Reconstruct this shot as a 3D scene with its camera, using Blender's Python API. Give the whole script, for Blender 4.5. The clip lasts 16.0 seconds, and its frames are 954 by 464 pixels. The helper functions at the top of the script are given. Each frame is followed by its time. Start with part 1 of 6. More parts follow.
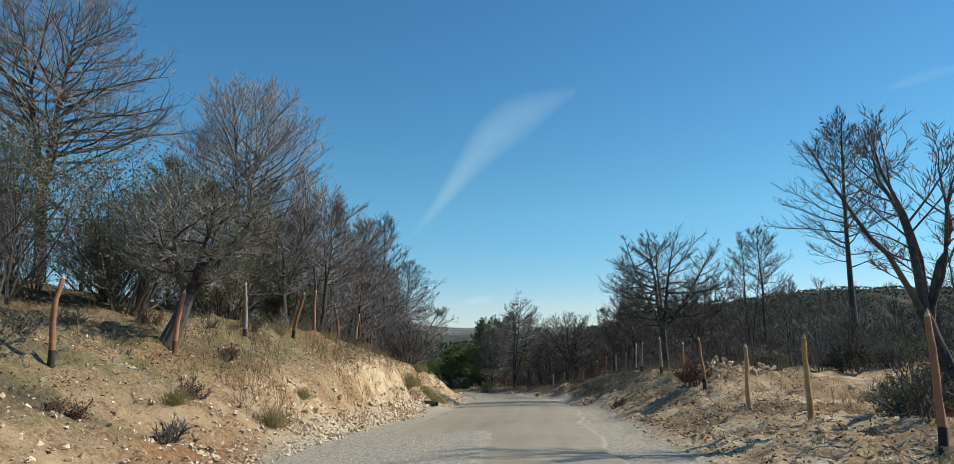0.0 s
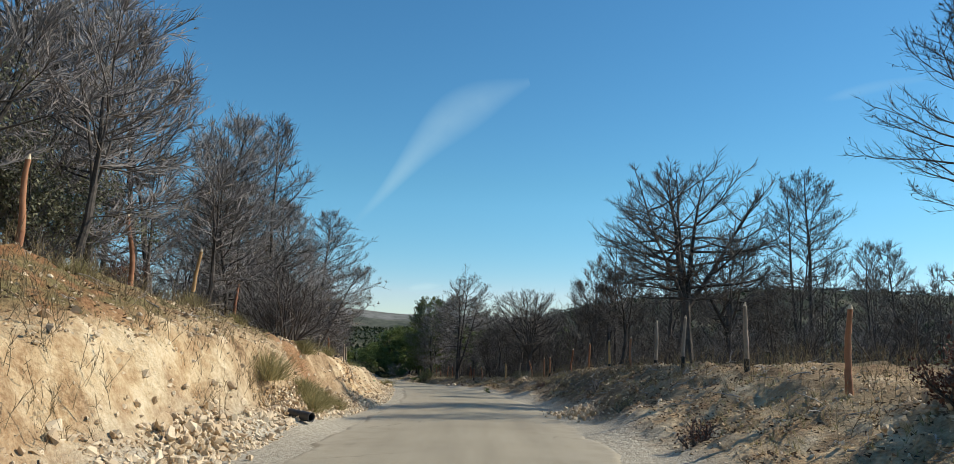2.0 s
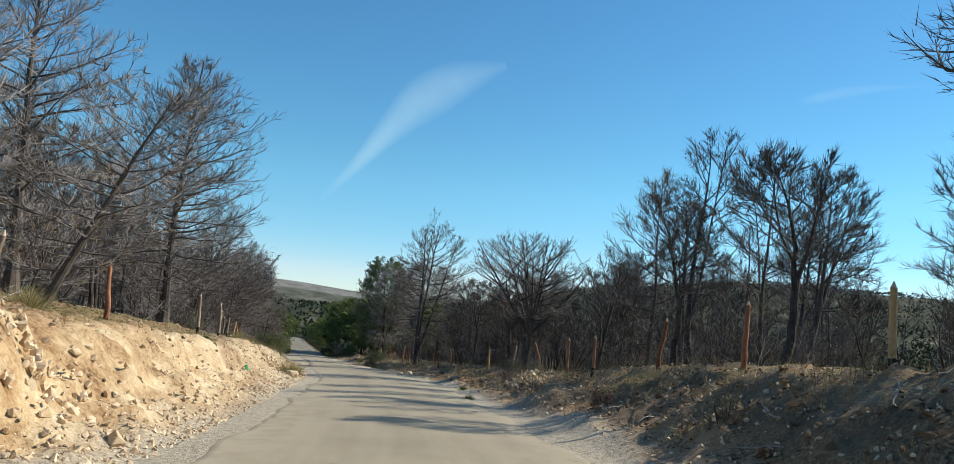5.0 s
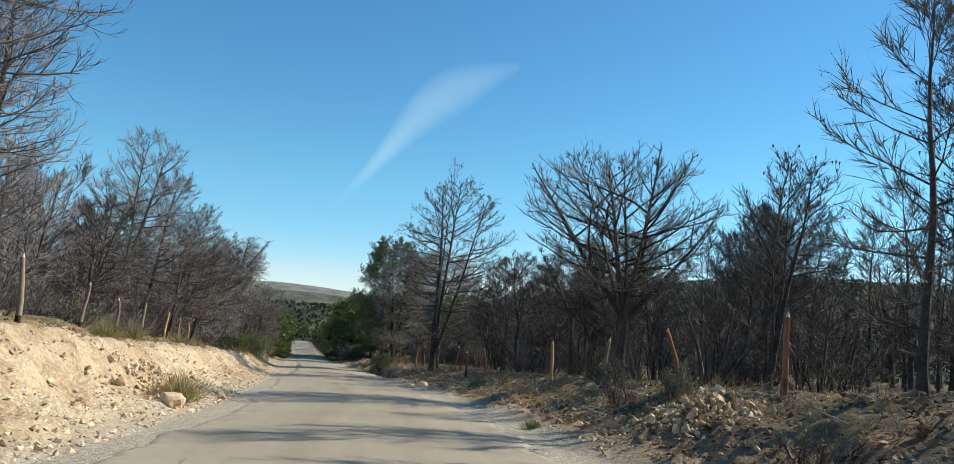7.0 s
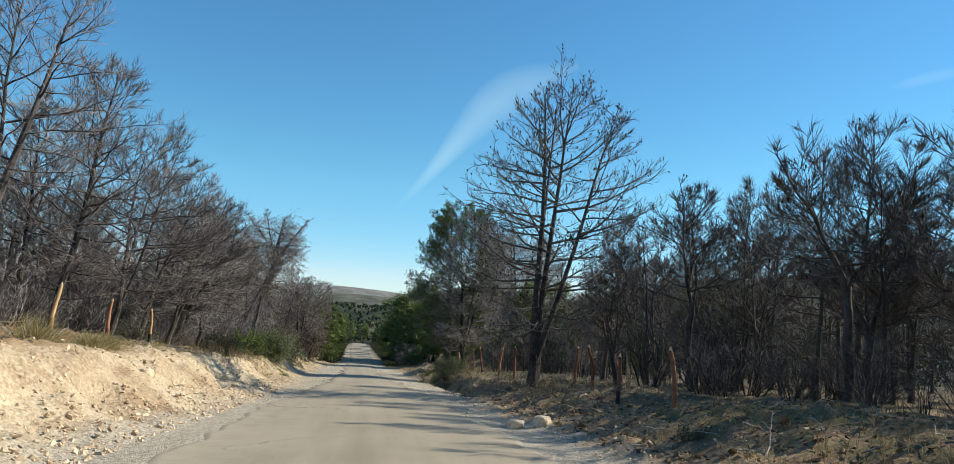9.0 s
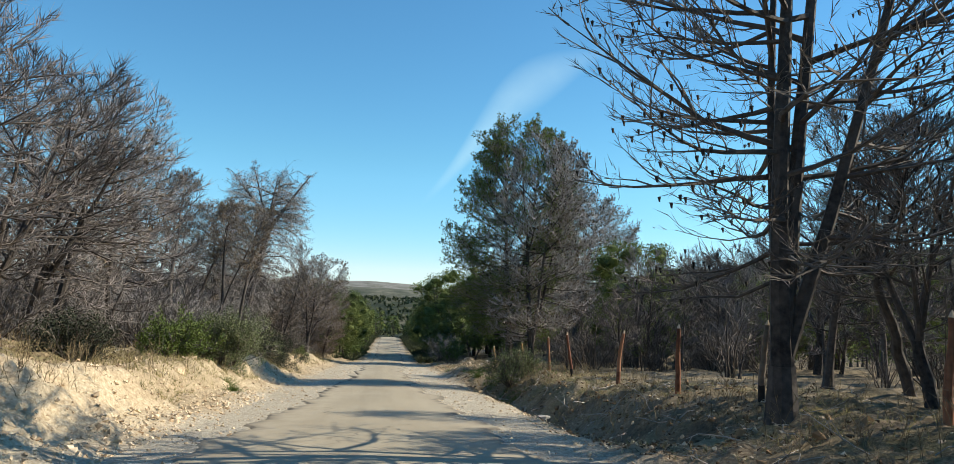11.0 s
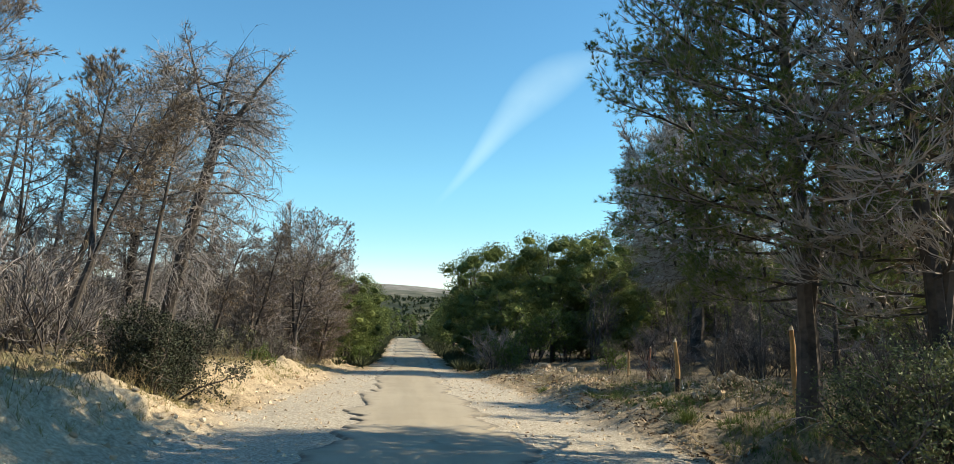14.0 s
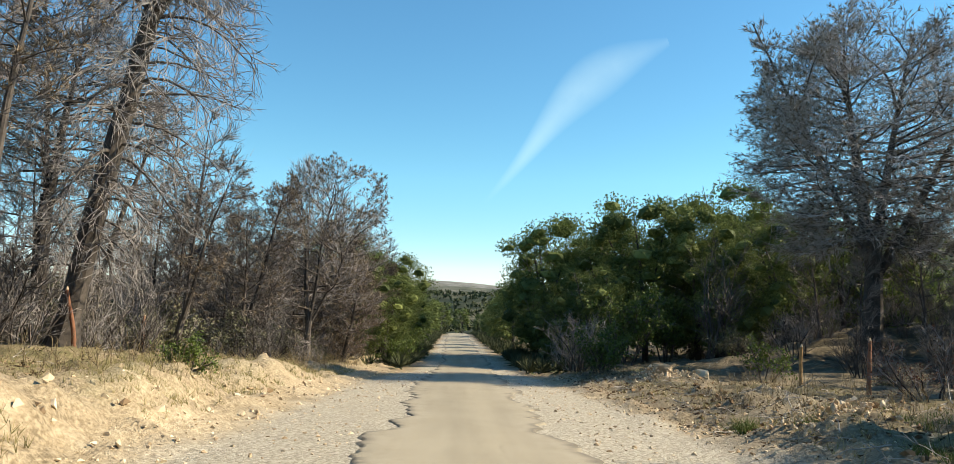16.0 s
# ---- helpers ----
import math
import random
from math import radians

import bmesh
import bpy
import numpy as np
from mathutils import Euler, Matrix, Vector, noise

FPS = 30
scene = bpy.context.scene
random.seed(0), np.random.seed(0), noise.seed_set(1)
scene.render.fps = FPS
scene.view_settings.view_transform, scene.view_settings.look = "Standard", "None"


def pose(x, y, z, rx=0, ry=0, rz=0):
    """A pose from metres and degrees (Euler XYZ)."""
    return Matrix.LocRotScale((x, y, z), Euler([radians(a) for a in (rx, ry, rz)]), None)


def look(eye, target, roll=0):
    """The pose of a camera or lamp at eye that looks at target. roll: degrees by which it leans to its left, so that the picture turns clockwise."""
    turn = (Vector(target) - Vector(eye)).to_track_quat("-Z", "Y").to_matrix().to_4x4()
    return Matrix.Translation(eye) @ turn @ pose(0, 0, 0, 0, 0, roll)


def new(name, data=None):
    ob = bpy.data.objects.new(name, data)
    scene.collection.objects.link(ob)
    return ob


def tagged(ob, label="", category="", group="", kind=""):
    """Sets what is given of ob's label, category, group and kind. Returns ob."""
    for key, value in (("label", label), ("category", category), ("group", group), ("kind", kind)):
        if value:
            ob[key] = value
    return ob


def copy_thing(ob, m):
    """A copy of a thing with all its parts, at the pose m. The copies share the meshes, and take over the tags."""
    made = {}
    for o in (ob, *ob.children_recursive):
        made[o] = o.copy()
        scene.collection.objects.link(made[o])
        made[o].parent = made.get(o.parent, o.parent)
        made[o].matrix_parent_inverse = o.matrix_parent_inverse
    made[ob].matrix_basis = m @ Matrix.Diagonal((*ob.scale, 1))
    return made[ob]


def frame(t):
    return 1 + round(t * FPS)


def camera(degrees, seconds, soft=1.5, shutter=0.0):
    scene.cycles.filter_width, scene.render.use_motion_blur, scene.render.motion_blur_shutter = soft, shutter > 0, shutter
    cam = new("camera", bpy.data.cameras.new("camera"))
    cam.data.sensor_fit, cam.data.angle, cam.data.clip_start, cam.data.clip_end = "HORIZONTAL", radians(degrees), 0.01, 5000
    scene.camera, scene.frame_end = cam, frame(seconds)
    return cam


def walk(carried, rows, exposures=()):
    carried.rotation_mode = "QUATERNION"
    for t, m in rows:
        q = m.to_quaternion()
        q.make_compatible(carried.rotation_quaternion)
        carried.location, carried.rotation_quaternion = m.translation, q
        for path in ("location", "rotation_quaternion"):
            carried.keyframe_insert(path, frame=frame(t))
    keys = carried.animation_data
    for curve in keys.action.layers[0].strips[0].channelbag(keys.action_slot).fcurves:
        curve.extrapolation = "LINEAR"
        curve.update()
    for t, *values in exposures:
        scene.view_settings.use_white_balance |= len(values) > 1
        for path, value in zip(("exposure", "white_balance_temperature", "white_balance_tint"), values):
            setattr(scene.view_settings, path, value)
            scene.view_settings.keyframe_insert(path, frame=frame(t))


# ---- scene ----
cam = camera(65.5, 16.0, soft=0.6, shutter=0.0)
PATH = [
    (0, (1.932, 3.049, -2.309), (1.894, 5.028, -2.019), -0.7),
    (0.5, (1.853, 7.270, -2.457), (1.884, 9.249, -2.170), 0.0),
    (1, (1.871, 11.454, -2.641), (1.923, 13.436, -2.383), 0.6),
    (1.5, (1.959, 15.593, -2.846), (2.038, 17.573, -2.582), 0.8),
    (2, (2.041, 19.862, -3.059), (2.146, 21.843, -2.799), 1.5),
    (2.5, (2.191, 24.111, -3.300), (2.329, 26.089, -3.041), 2.3),
    (3, (2.379, 28.448, -3.465), (2.530, 30.425, -3.206), 2.6),
    (3.5, (2.660, 32.702, -3.665), (2.815, 34.679, -3.410), 3.2),
    (4, (2.734, 36.721, -3.902), (2.915, 38.699, -3.677), 3.9),
    (4.2, (2.701, 38.365, -3.978), (2.891, 40.344, -3.760), 4.5),
    (6.3, (3.748, 57.494, -5.169), (3.934, 59.473, -4.941), 3.4),
    (6.5, (3.711, 59.338, -5.282), (3.875, 61.319, -5.054), 3.6),
    (7, (3.602, 63.712, -5.495), (3.755, 65.694, -5.270), 3.5),
    (7.5, (3.400, 68.298, -5.709), (3.520, 70.282, -5.482), 2.9),
    (8, (3.186, 73.255, -5.972), (3.245, 75.243, -5.753), 2.8),
    (8.5, (2.950, 77.969, -6.294), (2.979, 79.955, -6.069), 2.8),
    (9, (2.534, 82.748, -6.552), (2.525, 84.736, -6.328), 3.2),
    (9.5, (2.031, 87.615, -6.852), (1.984, 89.602, -6.635), 3.7),
    (10, (1.607, 92.635, -7.180), (1.548, 94.624, -6.973), 3.6),
    (10.2, (1.485, 94.603, -7.283), (1.430, 96.592, -7.080), 2.8),
    (12.3, (-1.701, 111.289, -8.351), (-1.798, 113.276, -8.152), 1.3),
    (12.5, (-2.012, 112.959, -8.506), (-2.109, 114.946, -8.301), 1.4),
    (13, (-2.721, 117.325, -8.799), (-2.833, 119.311, -8.594), 1.5),
    (13.5, (-3.426, 121.708, -9.024), (-3.576, 123.691, -8.817), 1.6),
    (14, (-4.123, 125.795, -9.230), (-4.243, 127.781, -9.024), 1.3),
    (14.5, (-4.748, 129.605, -9.478), (-4.878, 131.589, -9.263), 1.3),
    (15, (-5.301, 133.143, -9.693), (-5.440, 135.128, -9.496), 1.3),
    (15.5, (-5.796, 136.360, -9.864), (-5.990, 138.341, -9.673), 1.2),
    (16, (-6.157, 139.221, -10.066), (-6.412, 141.195, -9.872), 1.1),
]
LIGHTEN = [(0, 0.03, 6400, 10), (2, 0.08, 6500, 10), (3.5, 0.08, 6450, 10), (4.2, 0.2, 6620, 10), (6.3, 0.38, 6550, 10), (9, 0.4, 6550, 10), (10.2, 0.5, 6650, 10), (12.3, 0.72, 7100, 10), (16, 0.82, 7350, 10)]
walk(cam, [(t, look(eye, target, roll)) for t, eye, target, roll in PATH], LIGHTEN)

# ---- world, sun, exposure ----
SUN_DIR = Vector((0.98, 0.20, 0.0)).normalized()
SUN_EL = radians(35)
world = bpy.data.worlds.new("world")
scene.world = world
world.use_nodes = True
wn = world.node_tree.nodes
wl = world.node_tree.links
sky = wn.new("ShaderNodeTexSky")
sky.sky_type = 'NISHITA'
sky.sun_disc = False
sky.sun_elevation = SUN_EL
sky.sun_rotation = math.atan2(SUN_DIR.x, SUN_DIR.y)
sky.altitude = 1500
sky.air_density = 0.8
sky.dust_density = 0.05
sky.ozone_density = 1.3
clear = wn.new("ShaderNodeMix")
clear.data_type, clear.blend_type = "RGBA", "MULTIPLY"
clear.inputs[0].default_value = 1.0
clear.inputs[7].default_value = (0.64, 0.99, 1.04, 1)
wl.new(sky.outputs[0], clear.inputs[6])


def sky_math(op, a, c):
    m = wn.new("ShaderNodeMath")
    m.operation = op
    for sock, v in zip(m.inputs, (a, c)):
        if isinstance(v, float):
            sock.default_value = v
        else:
            wl.new(v, sock)
    return m.outputs[0]


# clear mountain air: deep blue aloft, paler and less blue low down
rgb = wn.new("ShaderNodeSeparateColor")
wl.new(clear.outputs[2], rgb.inputs[0])
sr_, sg_, sb_ = rgb.outputs[0], rgb.outputs[1], rgb.outputs[2]
red_ = sky_math("MULTIPLY", sr_, sky_math("POWER", sky_math("MINIMUM", sky_math("MULTIPLY", sky_math("DIVIDE", sr_, sg_), 2.4), 1.16), 3.0))
blue_ = sky_math("MULTIPLY", sb_, sky_math("MAXIMUM", sky_math("MULTIPLY", sky_math("DIVIDE", sb_, sg_), 0.535), 0.93))
deep = wn.new("ShaderNodeCombineColor")
for sock, v in zip(deep.inputs, (red_, sg_, blue_)):
    wl.new(v, sock)
# drier air near the horizon than the sky model has
up_ = wn.new("ShaderNodeSeparateXYZ")
wl.new(wn.new("ShaderNodeTexCoord").outputs["Generated"], up_.inputs[0])
low_air = sky_math("MINIMUM", sky_math("ADD", sky_math("MULTIPLY", sky_math("MAXIMUM", up_.outputs[2], 0.0), 1.7), 0.72), 1.0)
dim = wn.new("ShaderNodeMix")
dim.data_type, dim.blend_type = "RGBA", "MULTIPLY"
dim.inputs[0].default_value = 1.0
wl.new(deep.outputs[0], dim.inputs[6])
grey = wn.new("ShaderNodeCombineColor")
for sock, v in zip(grey.inputs, (sky_math("POWER", low_air, 1.25), low_air, sky_math("POWER", low_air, 0.9))):
    wl.new(v, sock)
wl.new(grey.outputs[0], dim.inputs[7])
wl.new(dim.outputs[2], wn["Background"].inputs[0])
wn["Background"].inputs[1].default_value = 0.138
sun = new("sun", bpy.data.lights.new("sun", "SUN"))
sun.data.energy = 4.8
sun.data.angle = radians(0.5)
sun.data.color = (1.0, 0.92, 0.76)
sun.matrix_world = look((0, 0, 100), Vector((0, 0, 100)) - (SUN_DIR * math.cos(SUN_EL) + Vector((0, 0, math.sin(SUN_EL)))))

# ---- small numeric helpers ----


def rng_of(seed):
    return np.random.default_rng(seed)


def smooth(a, b, v):
    t = np.clip((np.asarray(v, float) - a) / (b - a), 0, 1)
    return t * t * (3 - 2 * t)


def vnoise(x, y, seed=0):
    """Value noise on a lattice, 0 to 1, for arrays."""
    xi, yi = np.floor(x).astype(np.int64), np.floor(y).astype(np.int64)
    fx, fy = x - xi, y - yi
    fx, fy = fx * fx * (3 - 2 * fx), fy * fy * (3 - 2 * fy)

    def h(a, b):
        n = (a * 374761393 + b * 668265263 + seed * 1442695041) & 0xFFFFFFFF
        n = ((n ^ (n >> 13)) * 1274126177) & 0xFFFFFFFF
        return ((n ^ (n >> 16)) & 0xFFFF) / 65535.0
    a = h(xi, yi) * (1 - fx) + h(xi + 1, yi) * fx
    b = h(xi, yi + 1) * (1 - fx) + h(xi + 1, yi + 1) * fx
    return a * (1 - fy) + b * fy


def fbm(x, y, seed=0, octaves=4):
    total, amp, out = 0.0, 1.0, 0.0
    for k in range(octaves):
        out = out + amp * (vnoise(x * 2 ** k, y * 2 ** k, seed + 17 * k) - 0.5)
        total += amp
        amp *= 0.5
    return out / total * 2


def mesh_of(name, verts, faces, smooth_shade=False):
    """A mesh from an (n, 3) array and a list of (m, k) index arrays."""
    me = bpy.data.meshes.new(name)
    verts = np.asarray(verts, np.float32)
    faces = [np.asarray(f, np.int32) for f in faces if len(f)]
    loops = np.concatenate([f.ravel() for f in faces])
    sizes = np.concatenate([np.full(len(f), f.shape[1], np.int32) for f in faces])
    starts = np.concatenate([[0], np.cumsum(sizes)[:-1]]).astype(np.int32)
    me.vertices.add(len(verts))
    me.vertices.foreach_set("co", verts.ravel())
    me.loops.add(len(loops))
    me.loops.foreach_set("vertex_index", loops)
    me.polygons.add(len(sizes))
    me.polygons.foreach_set("loop_start", starts)
    me.polygons.foreach_set("use_smooth", np.full(len(sizes), smooth_shade))
    me.update(calc_edges=True)
    return me


def part(name, me, material, parent=None, label=""):
    ob = new(name, me)
    if material is not None and not me.materials:
        me.materials.append(material)
    if parent is not None:
        ob.parent = parent
    return tagged(ob, label)


def thing(name, label, category, group="", m=None, kind=""):
    ob = new(name)
    ob.empty_display_size = 0.2
    if m is not None:
        ob.matrix_basis = m
    return tagged(ob, label, category, group, kind)


# ---- materials ----


def material(name):
    mat = bpy.data.materials.new(name)
    mat.use_nodes = True
    nt = mat.node_tree
    return mat, nt, nt.nodes["Principled BSDF"]


def node(nt, kind, **kw):
    n = nt.nodes.new(kind)
    for k, v in kw.items():
        if k == "operation":
            n.operation = v
        elif k == "feature":
            n.feature = v
        elif k == "blend_type":
            n.blend_type = v
        elif k == "attribute_name":
            n.attribute_name = v
        else:
            n.inputs[k].default_value = v
    return n


def noise_tex(nt, coord, scale, detail=4.0, rough=0.55):
    n = node(nt, "ShaderNodeTexNoise", Scale=scale, Detail=detail, Roughness=rough)
    nt.links.new(coord, n.inputs["Vector"])
    return n.outputs["Fac"]


def ramp(nt, fac, stops):
    r = nt.nodes.new("ShaderNodeValToRGB")
    el = r.color_ramp.elements
    el[0].position, el[0].color = stops[0][0], (*stops[0][1], 1)
    el[1].position, el[1].color = stops[-1][0], (*stops[-1][1], 1)
    for p, c in stops[1:-1]:
        e = el.new(p)
        e.color = (*c, 1)
    nt.links.new(fac, r.inputs[0])
    return r.outputs[0]


def mixc(nt, fac, a, b, mode="MIX"):
    m = nt.nodes.new("ShaderNodeMix")
    m.data_type = "RGBA"
    m.blend_type = mode
    for sock, v in ((m.inputs[0], fac), (m.inputs[6], a), (m.inputs[7], b)):
        if isinstance(v, (int, float)):
            sock.default_value = v
        elif isinstance(v, tuple):
            sock.default_value = (*v, 1)
        else:
            nt.links.new(v, sock)
    return m.outputs[2]


def mathn(nt, op, a, b=None, clamp=False):
    m = nt.nodes.new("ShaderNodeMath")
    m.operation = op
    m.use_clamp = clamp
    for i, v in enumerate((a, b)):
        if v is None:
            continue
        if isinstance(v, (int, float)):
            m.inputs[i].default_value = v
        else:
            nt.links.new(v, m.inputs[i])
    return m.outputs[0]


def bump(nt, bsdf, height, strength=0.4, dist=0.02):
    b = node(nt, "ShaderNodeBump", Strength=strength, Distance=dist)
    nt.links.new(height, b.inputs["Height"])
    nt.links.new(b.outputs[0], bsdf.inputs["Normal"])


def coords(nt):
    return nt.nodes.new("ShaderNodeTexCoord").outputs["Object"]


def attr(nt, name):
    return node(nt, "ShaderNodeAttribute", attribute_name=name).outputs["Fac"]


def rand(nt):
    return nt.nodes.new("ShaderNodeObjectInfo").outputs["Random"]


def simple(name, dark, light, scale=6.0, rough=0.85, bump_s=0.3, spread=0.25):
    """A surface between two colours, with grain at two scales and a shift from thing to thing."""
    mat, nt, b = material(name)
    co = coords(nt)
    n1 = noise_tex(nt, co, scale, 5)
    n2 = noise_tex(nt, co, scale * 0.13, 3)
    fac = mathn(nt, "ADD", mathn(nt, "MULTIPLY", n1, 0.6), mathn(nt, "MULTIPLY", n2, 0.6))
    fac = mathn(nt, "ADD", fac, mathn(nt, "MULTIPLY", mathn(nt, "SUBTRACT", rand(nt), 0.5), spread))
    nt.links.new(ramp(nt, fac, [(0.35, dark), (0.8, light)]), b.inputs["Base Color"])
    b.inputs["Roughness"].default_value = rough
    if bump_s:
        bump(nt, b, n1, bump_s, 0.02)
    return mat


def island(name, dark, light, rough=0.8, translucent=0.0):
    """Leaves, blades and stones: colour varies from piece to piece."""
    mat, nt, b = material(name)
    g = nt.nodes.new("ShaderNodeNewGeometry").outputs["Random Per Island"]
    n = noise_tex(nt, coords(nt), 0.7, 2)
    fac = mathn(nt, "ADD", mathn(nt, "MULTIPLY", g, 0.6), mathn(nt, "MULTIPLY", n, 0.5))
    nt.links.new(ramp(nt, fac, [(0.2, dark), (0.9, light)]), b.inputs["Base Color"])
    b.inputs["Roughness"].default_value = rough
    b.inputs["Specular IOR Level"].default_value = 0.25
    if translucent:
        b.inputs["Transmission Weight"].default_value = 0.0
        tr = nt.nodes.new("ShaderNodeBsdfTranslucent")
        nt.links.new(b.inputs["Base Color"].links[0].from_socket, tr.inputs[0])
        mx = nt.nodes.new("ShaderNodeMixShader")
        mx.inputs[0].default_value = translucent
        out = nt.nodes["Material Output"]
        nt.links.new(b.outputs[0], mx.inputs[1])
        nt.links.new(tr.outputs[0], mx.inputs[2])
        nt.links.new(mx.outputs[0], out.inputs["Surface"])
    return mat


M_BARK = simple("burnt_bark", (0.014, 0.012, 0.011), (0.12, 0.10, 0.086), 9, 0.9, 0.6)
M_TWIG = simple("dead_twigs", (0.076, 0.069, 0.066), (0.285, 0.257, 0.243), 2.2, 0.9, 0.0, 0.5)
# three more burnt twig tones, with backlight or sunlight put into the colour
M_TWIG_DARK = simple("scorched_backlit_twigs", (0.040, 0.034, 0.030), (0.20, 0.17, 0.145), 2.2, 0.9, 0.0, 0.4)
M_TWIG_MID = simple("half_shaded_twigs", (0.064, 0.055, 0.051), (0.25, 0.218, 0.202), 2.2, 0.9, 0.0, 0.5)
M_TWIG_PALE = simple("bleached_sunlit_twigs", (0.115, 0.106, 0.101), (0.39, 0.358, 0.338), 2.2, 0.9, 0.0, 0.4)
M_CLOD = island("earth_clods", (0.09, 0.055, 0.032), (0.34, 0.225, 0.125), 0.95)
M_GREYWOOD = simple("bleached_wood", (0.14, 0.125, 0.11), (0.42, 0.38, 0.33), 8, 0.9, 0.4)
M_CONE = simple("pine_cones", (0.012, 0.010, 0.009), (0.05, 0.04, 0.03), 8, 0.9, 0.2)
M_BROWN = island("dead_needles", (0.10, 0.072, 0.045), (0.27, 0.215, 0.155), 0.9)
M_PINE = island("pine_needles", (0.045, 0.075, 0.026), (0.24, 0.28, 0.085), 0.7, 0.35)
M_LEAF = island("oak_leaves", (0.06, 0.065, 0.038), (0.27, 0.265, 0.165), 0.6, 0.2)
M_JUNIPER = island("juniper", (0.05, 0.07, 0.03), (0.22, 0.25, 0.115), 0.7, 0.12)
M_GREEN = island("fresh_leaves", (0.05, 0.085, 0.018), (0.16, 0.21, 0.05), 0.6, 0.25)
M_REDLEAF = island("withered_leaves", (0.07, 0.025, 0.018), (0.21, 0.095, 0.06), 0.8)
M_LITTER = island("leaf_litter", (0.035, 0.022, 0.014), (0.30, 0.20, 0.12), 0.9)
# near-black leaves: the shade in dense bushes is put into the colour
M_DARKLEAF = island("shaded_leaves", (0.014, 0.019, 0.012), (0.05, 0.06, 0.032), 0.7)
M_FARWOOD = island("far_pines", (0.026, 0.036, 0.020), (0.095, 0.108, 0.05), 0.9)
M_GRASS = island("dry_grass", (0.17, 0.155, 0.06), (0.46, 0.39, 0.20), 0.8, 0.35)
M_WEED = island("dry_weeds", (0.10, 0.075, 0.045), (0.34, 0.27, 0.16), 0.85, 0.15)
M_GRASSG = island("green_grass", (0.05, 0.085, 0.02), (0.14, 0.18, 0.05), 0.8, 0.2)
M_STONE = simple("limestone", (0.42, 0.29, 0.165), (0.74, 0.60, 0.42), 7, 0.9, 0.5, 0.5)
M_RUBBLE = island("rubble", (0.36, 0.25, 0.15), (0.78, 0.65, 0.47), 0.92)
M_POST = simple("post_wood", (0.15, 0.055, 0.03), (0.36, 0.17, 0.09), 7, 0.85, 0.5, 0.5)
M_POST_GREY = simple("post_grey_wood", (0.14, 0.11, 0.085), (0.36, 0.29, 0.22), 7, 0.85, 0.5, 0.3)
M_POST_PALE = simple("post_pale_wood", (0.30, 0.17, 0.07), (0.58, 0.38, 0.18), 7, 0.8, 0.4, 0.3)
M_CUT = simple("cut_wood", (0.42, 0.32, 0.20), (0.66, 0.54, 0.38), 12, 0.8, 0.2)
M_CHAR = simple("charred_wood", (0.010, 0.009, 0.008), (0.045, 0.038, 0.033), 12, 0.9, 0.6)
M_RUBBER = simple("black_plastic", (0.012, 0.012, 0.013), (0.04, 0.04, 0.042), 20, 0.5, 0.1)
M_BAG = simple("green_plastic", (0.01, 0.16, 0.05), (0.04, 0.36, 0.14), 14, 0.35, 0.3)
M_ROCKGREY = simple("grey_boulder", (0.16, 0.15, 0.14), (0.42, 0.39, 0.35), 4, 0.9, 0.5)


